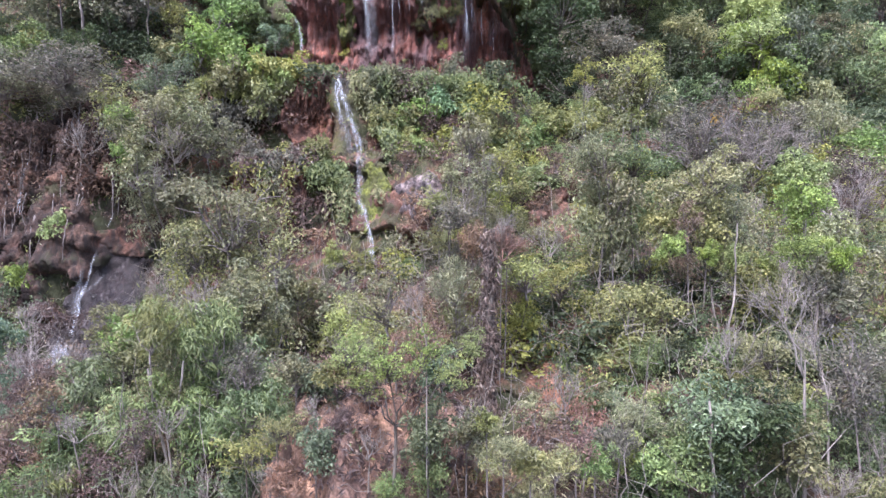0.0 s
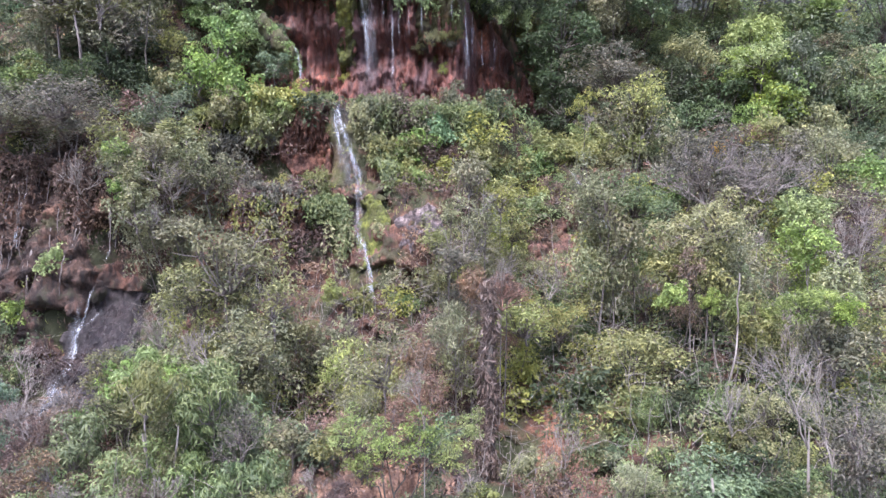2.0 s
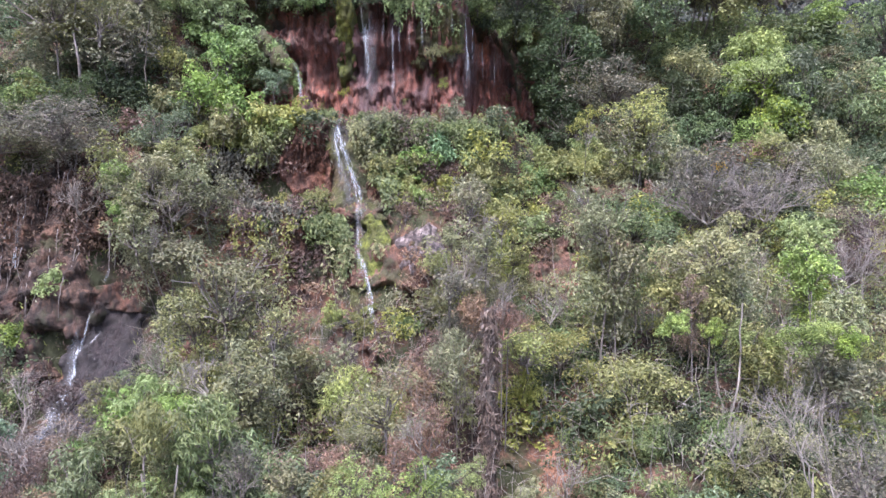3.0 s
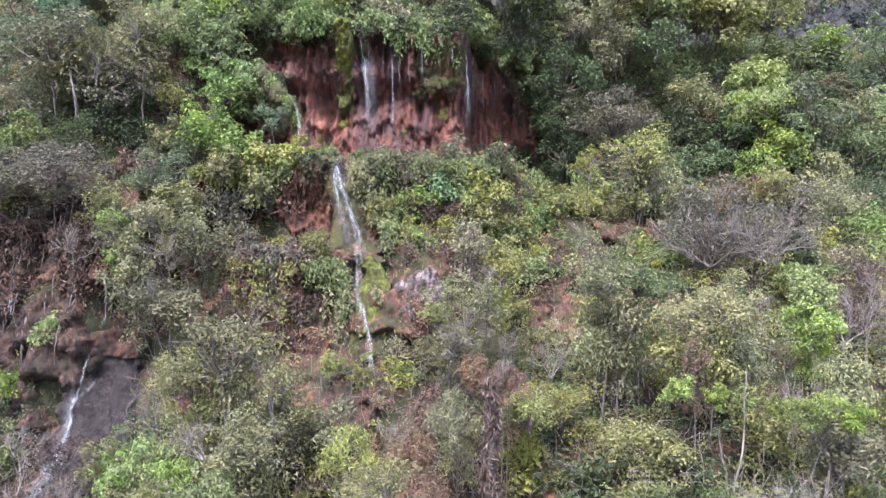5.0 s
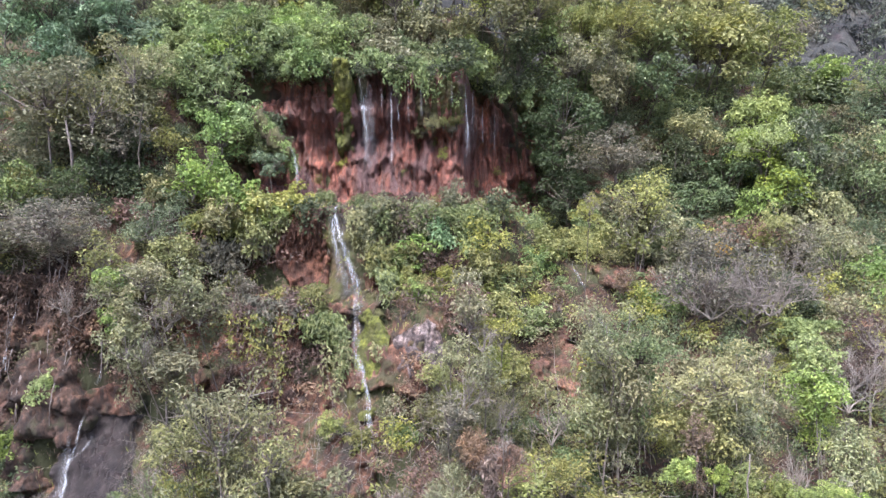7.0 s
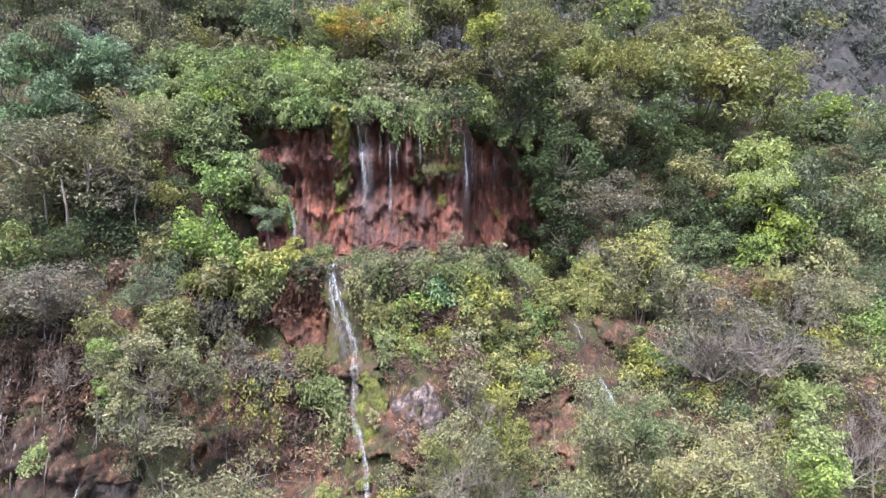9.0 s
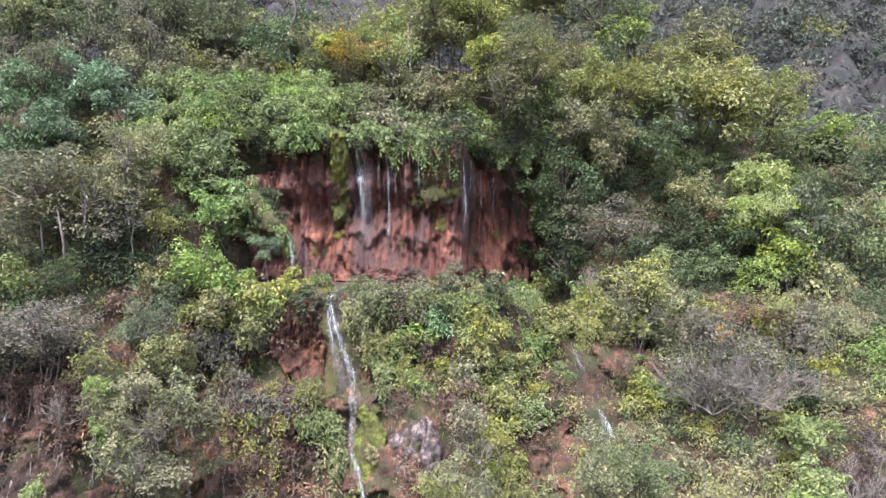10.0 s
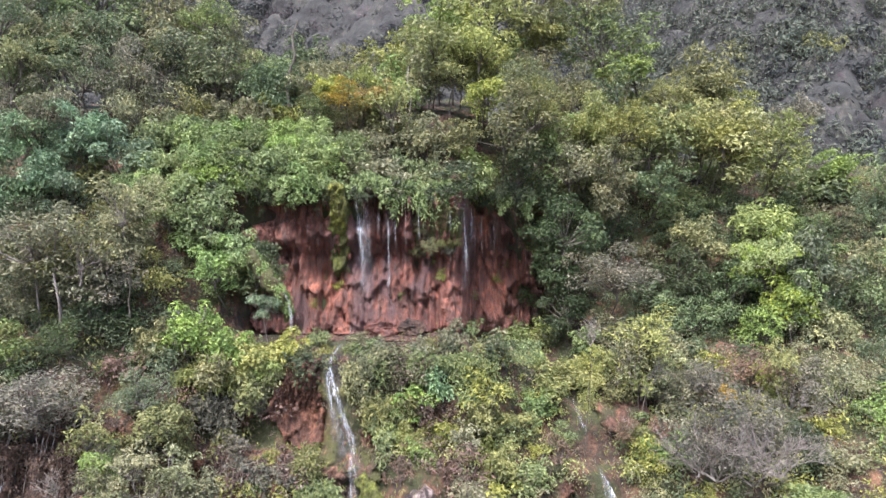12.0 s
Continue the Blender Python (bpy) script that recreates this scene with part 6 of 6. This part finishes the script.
for bk, bx, by, bz, br, bt in (("dead", -2.0, 18.6, 5.0, 0.7, "grey"), ("broad", -3.3, 18.7, 4.9, 0.55, "deep"), ("sparse", -4.3, 19.2, 5.2, 0.7, "olive"), ("broad", -0.4, 18.8, 5.2, 0.5, "green"), ("wisp", -3.9, 18.2, 4.0, 0.6, "brown"), ("dead", -4.4, 18.4, 4.2, 0.6, "grey"), ("broad", -3.0, 20.6, 6.6, 0.6, "olive"), ("sparse", -1.3, 20.9, 7.0, 0.6, "brown"), ("broad", -4.3, 21, 6.4, 0.8, "grey"), ("broad", -0.1, 21, 6.4, 0.7, "deep"), ("wisp", -1.3, 18.3, 3.8, 0.5, "green"), ("wisp", -2.7, 19.6, 5.2, 0.5, "husk"), ("dead", -3.6, 20.2, 5.6, 0.6, "grey"), ("sparse", -2.2, 20.6, 6.0, 0.6, "husk"), ("broad", -3.7, 21.2, 6.0, 0.7, "deep"), ("sparse", -5.2, 19.2, 4.6, 0.8, "olive"), ("willow", -5.4, 20, 5.4, 0.9, "green"), ("wisp", -0.2, 19.6, 4.6, 0.6, "brown"), ("broad", 0.6, 19.4, 5.0, 0.6, "grey")):
    plant(bk, bx, by, bz, br, bt)


def loose_twigs(count, seed):
    """Thin bleached twigs that stick out of the growth near the valley."""
    rng = np.random.default_rng(seed)
    pieces = []
    while count:
        x, s = rng.uniform(-15, 15), rng.uniform(3.1, 6.6)
        y, z = (float(v[0]) for v in hillside(np.array([x]), np.array([s]))[1:])
        if abs(x) > 2 + 0.62 * y:
            continue
        a = np.array((x, y - 0.3, z + rng.uniform(0, 2.6)))
        d = rng.normal(0, 1, 3) * (0.8, 0.4, 0.7) + (0, -0.2, 0.7)
        pieces.append(tube(bent(rng, a, a + d / np.linalg.norm(d) * rng.uniform(0.6, 2.4), 5, 0.12), np.linspace(rng.uniform(0.008, 0.019), 0.005, 5), 3))
        count -= 1
    tagged(new("loose_twigs", mesh_from("loose_twigs", *join(pieces), DEADWOOD)), "thin bleached twigs sticking out of the scrub", "twigs", kind="stuff")


loose_twigs(1300, 133)


def slender_stems(count, seed):
    """Slim pale upright stems that show between the crowns of the lower slope."""
    rng = np.random.default_rng(seed)
    pieces = []
    while len(pieces) < count:
        x, s = rng.uniform(-13, 18), rng.uniform(3.15, 7.0)
        y, z = (float(v[0]) for v in hillside(np.array([x]), np.array([s]))[1:])
        if abs(x) > 1 + 0.62 * y:
            continue
        a = np.array((x, y - 0.4, z - 0.1))
        b = a + (rng.normal(0, 0.35), rng.normal(-0.1, 0.2), rng.uniform(1.8, 4.6))
        w = rng.uniform(0.012, 0.024)
        pieces.append(tube(bent(rng, a, b, 7, 0.05), np.linspace(w, w * 0.5, 7), 4))
    tagged(new("slender_stems", mesh_from("slender_stems", *join(pieces), DEADWOOD)), "slim pale stems standing between the shrubs", "stems", kind="stuff")


slender_stems(130, 137)

# ---- wild growth between them ----
BARE = [(2.0, 5.0, 2.6, 4.4), (-22, -8, 31.6, 37.5), (-14.5, 7.2, 20.9, 31.2), (-7.4, -2.6, 7.6, 21.5), (-9.8, -6.6, 15.3, 19.4), (-21, -14.8, 2.6, 10.8), (-2.8, 0.5, 11, 15), (-14.9, -12, 12, 14.8), (5.2, 8, 10, 13.4), (-5, 0.6, 0, 3.6), (0.7, 2.9, -5, 5.2), (8.0, 10.4, 12, 18.2), (10.4, 13.4, 15.8, 17.8), (-7.2, -3.4, 4.5, 8)]
HALF = [(-14.5, -4.5, 6, 16), (-26, -17, 7, 17)]


def bare(x, z, rng):
    if any(a < x < b and c < z < d for a, b, c, d in BARE):
        return True
    return any(a < x < b and c < z < d for a, b, c, d in HALF) and rng.random() < 0.8


def tone_at(x, z, rng):
    if z > 32:
        return rng.choice(["olive", "green", "grey", "yellow", "pale", "smoke", "bright"])
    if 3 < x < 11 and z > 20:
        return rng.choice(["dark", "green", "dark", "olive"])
    if x > 8 and z > 19:
        return rng.choice(["green", "grey", "dark", "deep", "deep"])
    # lower slope: the dark leaf tone paints shade into gaps between shrubs
    if x > 2 and z < 9:
        return rng.choice(["olive", "yellow", "green", "yellow", "olive", "dark", "dark", "brown"])
    if 1.5 < x < 12 and 14 < z < 21.5:
        return rng.choice(["yellow", "lime", "olive", "green", "yellow", "bright"])
    if x > 3:
        return rng.choice(["grey", "pale", "olive", "green", "yellow", "deep"])
    # left of x = -12 dark leaves stand for shadows between the clumps
    if z > 20:
        return rng.choice(["olive", "dark", "deep", "dark"] if x < -12 else ["olive", "dark", "green", "grey"])
    if x < -5 and z > 8:
        return rng.choice(["grey", "brown", "olive", "rust", "husk"])
    # the dark tone in this list also colours shaded gaps
    if x < -5:
        return rng.choice(["green", "green", "olive", "deep", "dark", "husk"])
    return rng.choice(["olive", "grey", "brown", "rust", "yellow", "husk"])


def fill():
    rng = np.random.default_rng(23)
    made = 0
    while made < 32:
        x, s = rng.uniform(-36, 40), rng.uniform(3.4, 18.2)
        y, z = (float(v[0]) for v in hillside(np.array([x]), np.array([s]))[1:])
        if abs(x) > 4 + 0.68 * y or bare(x, z, rng):
            continue
        r = rng.uniform(0.8, 1.5) if z < 32 else rng.uniform(1.4, 2.4)
        kind = rng.choice(["broad", "fine", "sparse", "broad", "tall", "dead"] if z < 32 else ["broad", "fine", "tall", "sparse"])
        plant(str(kind), x, y - 0.35 * r, z + 0.6 * r, r, str(tone_at(x, z, rng)))
        made += 1


def undergrowth(count, tones, seed, per=90, small=0.5, large=1.0, top=18.4, leaf=0.22, rise=0.0):
    """Low growth that covers the slope between the shrubs: one joined object for each tone."""
    rng = np.random.default_rng(seed)
    sets = {t: [] for t in tones}
    while count:
        x, s = rng.uniform(-38, 42), rng.uniform(3.2, top)
        y, z = (float(v[0]) for v in hillside(np.array([x]), np.array([s]))[1:])
        if abs(x) > 3 + 0.66 * y or bare(x, z, rng):
            continue
        t = str(tone_at(x, z, rng))
        if t not in sets:
            continue
        r = rng.uniform(small, large)
        sets[t].append((x, y - 0.25 * r, z + 0.25 * r + rise * rng.random(), r))
        count -= 1
    for t, spots in sets.items():
        if not spots:
            continue
        spots = np.array(spots)
        n = len(spots) * per
        c = np.repeat(spots, per, 0)
        d = rng.normal(0, 1, (n, 3))
        d /= np.linalg.norm(d, axis=1)[:, None]
        d[:, 1] = np.where(rng.random(n) < 0.8, -np.abs(d[:, 1]), d[:, 1])
        d[:, 2] = np.where(rng.random(n) < 0.7, np.abs(d[:, 2]), d[:, 2])
        v, f = leaf_faces(rng, c[:, :3] + d * c[:, 3:] * rng.uniform(0.5, 1.1, (n, 1)), d, leaf, leaf * 0.43, 0.3)
        tagged(new("undergrowth", mesh_from("undergrowth", v, f, LEAF[t], False)), "low %s undergrowth covering the steep slope" % WORDS[t], "undergrowth", kind="stuff")


def ridge_trees():
    """The wood that closes the slope above the cliff."""
    rng = np.random.default_rng(29)
    for x in np.arange(-40, 30, 2.6):
        for y, lift in ((59, 1.2), (63, 2.6), (70, 4.2)):
            if y < 60 and not (-34 < x < -22 or -7 < x < -1):
                continue
            px = float(x + rng.uniform(-1.2, 1.2))
            base, _ = foot(px, y, 44)
            r = rng.uniform(2.2, 3.4)
            low = 1.6 if -19 < px < -2 else -1.6 if px < 22 else 0.0
            plant(str(rng.choice(["fine", "broad", "fine", "sparse"])), px, y + rng.uniform(-2, 2), base.z + lift - low + rng.uniform(-0.8, 1.2), r, str(rng.choice(["deep", "green", "pale", "grey", "grey", "green", "smoke"] if px < -9 else ["grey", "green", "pale", "yellow", "bright", "pale", "green"] if px < 2 else ["olive", "green", "yellow", "yellow", "olive", "bright"])))


def thicket(count, seed, low=3.3, high=17.5, small=0.7, large=1.5, x0=-38, x1=42):
    """The closed scrub of the slope, bush by bush with gaps: one joined object for each tone."""
    rng = np.random.default_rng(seed)
    shapes = [crown_arrays(k, 500 + i)[0] for i, k in enumerate(("broad", "broad", "fine", "sparse", "flat"))]
    sets, spots = {}, []
    tries = 0
    while count and tries < 20000:
        tries += 1
        x, s = rng.uniform(x0, x1), rng.uniform(low, high)
        y, z = (float(v[0]) for v in hillside(np.array([x]), np.array([s]))[1:])
        if abs(x) > 4 + 0.66 * y or bare(x, z, rng):
            continue
        r = rng.uniform(small, large) if z < 31 else rng.uniform(1.2, 2.1)
        if any((x - a) ** 2 + (y - b) ** 2 + (z - c) ** 2 < (0.75 * (r + q)) ** 2 for a, b, c, q in spots):
            continue
        spots.append((x, y, z, r))
        v, _ = shapes[rng.integers(5)]
        v = v.reshape(-1, 4, 3)
        v = v[rng.permutation(len(v))[:(640 if low < 4 else 430) if r < 1.2 else 620]].reshape(-1, 3)
        t = rng.uniform(0, 6.3)
        turn = np.array([[math.cos(t), -math.sin(t), 0], [math.sin(t), math.cos(t), 0], [0, 0, 1]])
        sets.setdefault(str(tone_at(x, z, rng)), []).append(v @ turn.T * r * (rng.uniform(0.9, 1.3), 1, rng.uniform(0.8, 1.2)) + (x, y - 0.3 * r, z + 0.45 * r))
        count -= 1
    for t, v in sets.items():
        v = np.concatenate(v)
        tagged(new("thicket", mesh_from("thicket", v, np.arange(len(v)).reshape(-1, 4), LEAF[t], False)), "closed %s scrub covering the steep slope" % WORDS[t], "scrub", kind="stuff")


def dry_grass(tone, count, seed, long=0.34):
    """Thin blades and dry stalks that stand between the shrubs."""
    rng = np.random.default_rng(seed)
    x, s = rng.uniform(-34, 36, count), rng.uniform(2.9, 15.9, count)
    clump = noise_map(x, s * 6, 0.9) + rng.normal(0, 0.2, count)
    x, s = x[clump > 0.45], s[clump > 0.45]
    _, y, z = hillside(x, s)
    open_face = (x > -14) & (x < 6.5) & (z > 21.8) & (z < 31.5)
    pts = np.stack([x, y - 0.45, z], -1)[~open_face]
    nor = rng.normal(0, 0.3, pts.shape) + (0, -1, 0.2)
    nor /= np.linalg.norm(nor, axis=1)[:, None]
    v, f = leaf_faces(rng, pts, nor, long, 0.035, -1.3)
    tagged(new("dry_grass", mesh_from("dry_grass", v, f, LEAF[tone], False)), "%s grass blades and stalks between the shrubs" % WORDS[tone], "grass", kind="stuff")


fill()
ridge_trees()
for gt, gs in (("brown", 71), ("smoke", 72), ("yellow", 73), ("husk", 74)):
    dry_grass(gt, 16000, gs)
thicket(320, 52, 4.2, 15.6)
thicket(75, 57, 12.6, 17.6, 1.2, 1.9, 7, 38)
undergrowth(1650, ("green", "olive", "grey", "dark", "brown", "yellow", "pale", "smoke", "rust", "husk", "deep"), 51, 60, 0.5, 1.0, 16.2)
# near the valley, dark and deep leaves are coloured like shaded inner foliage
undergrowth(800, ("dark", "deep", "green", "olive", "husk"), 53, 72, 0.35, 0.75, 6.6, 0.14, 1.2)
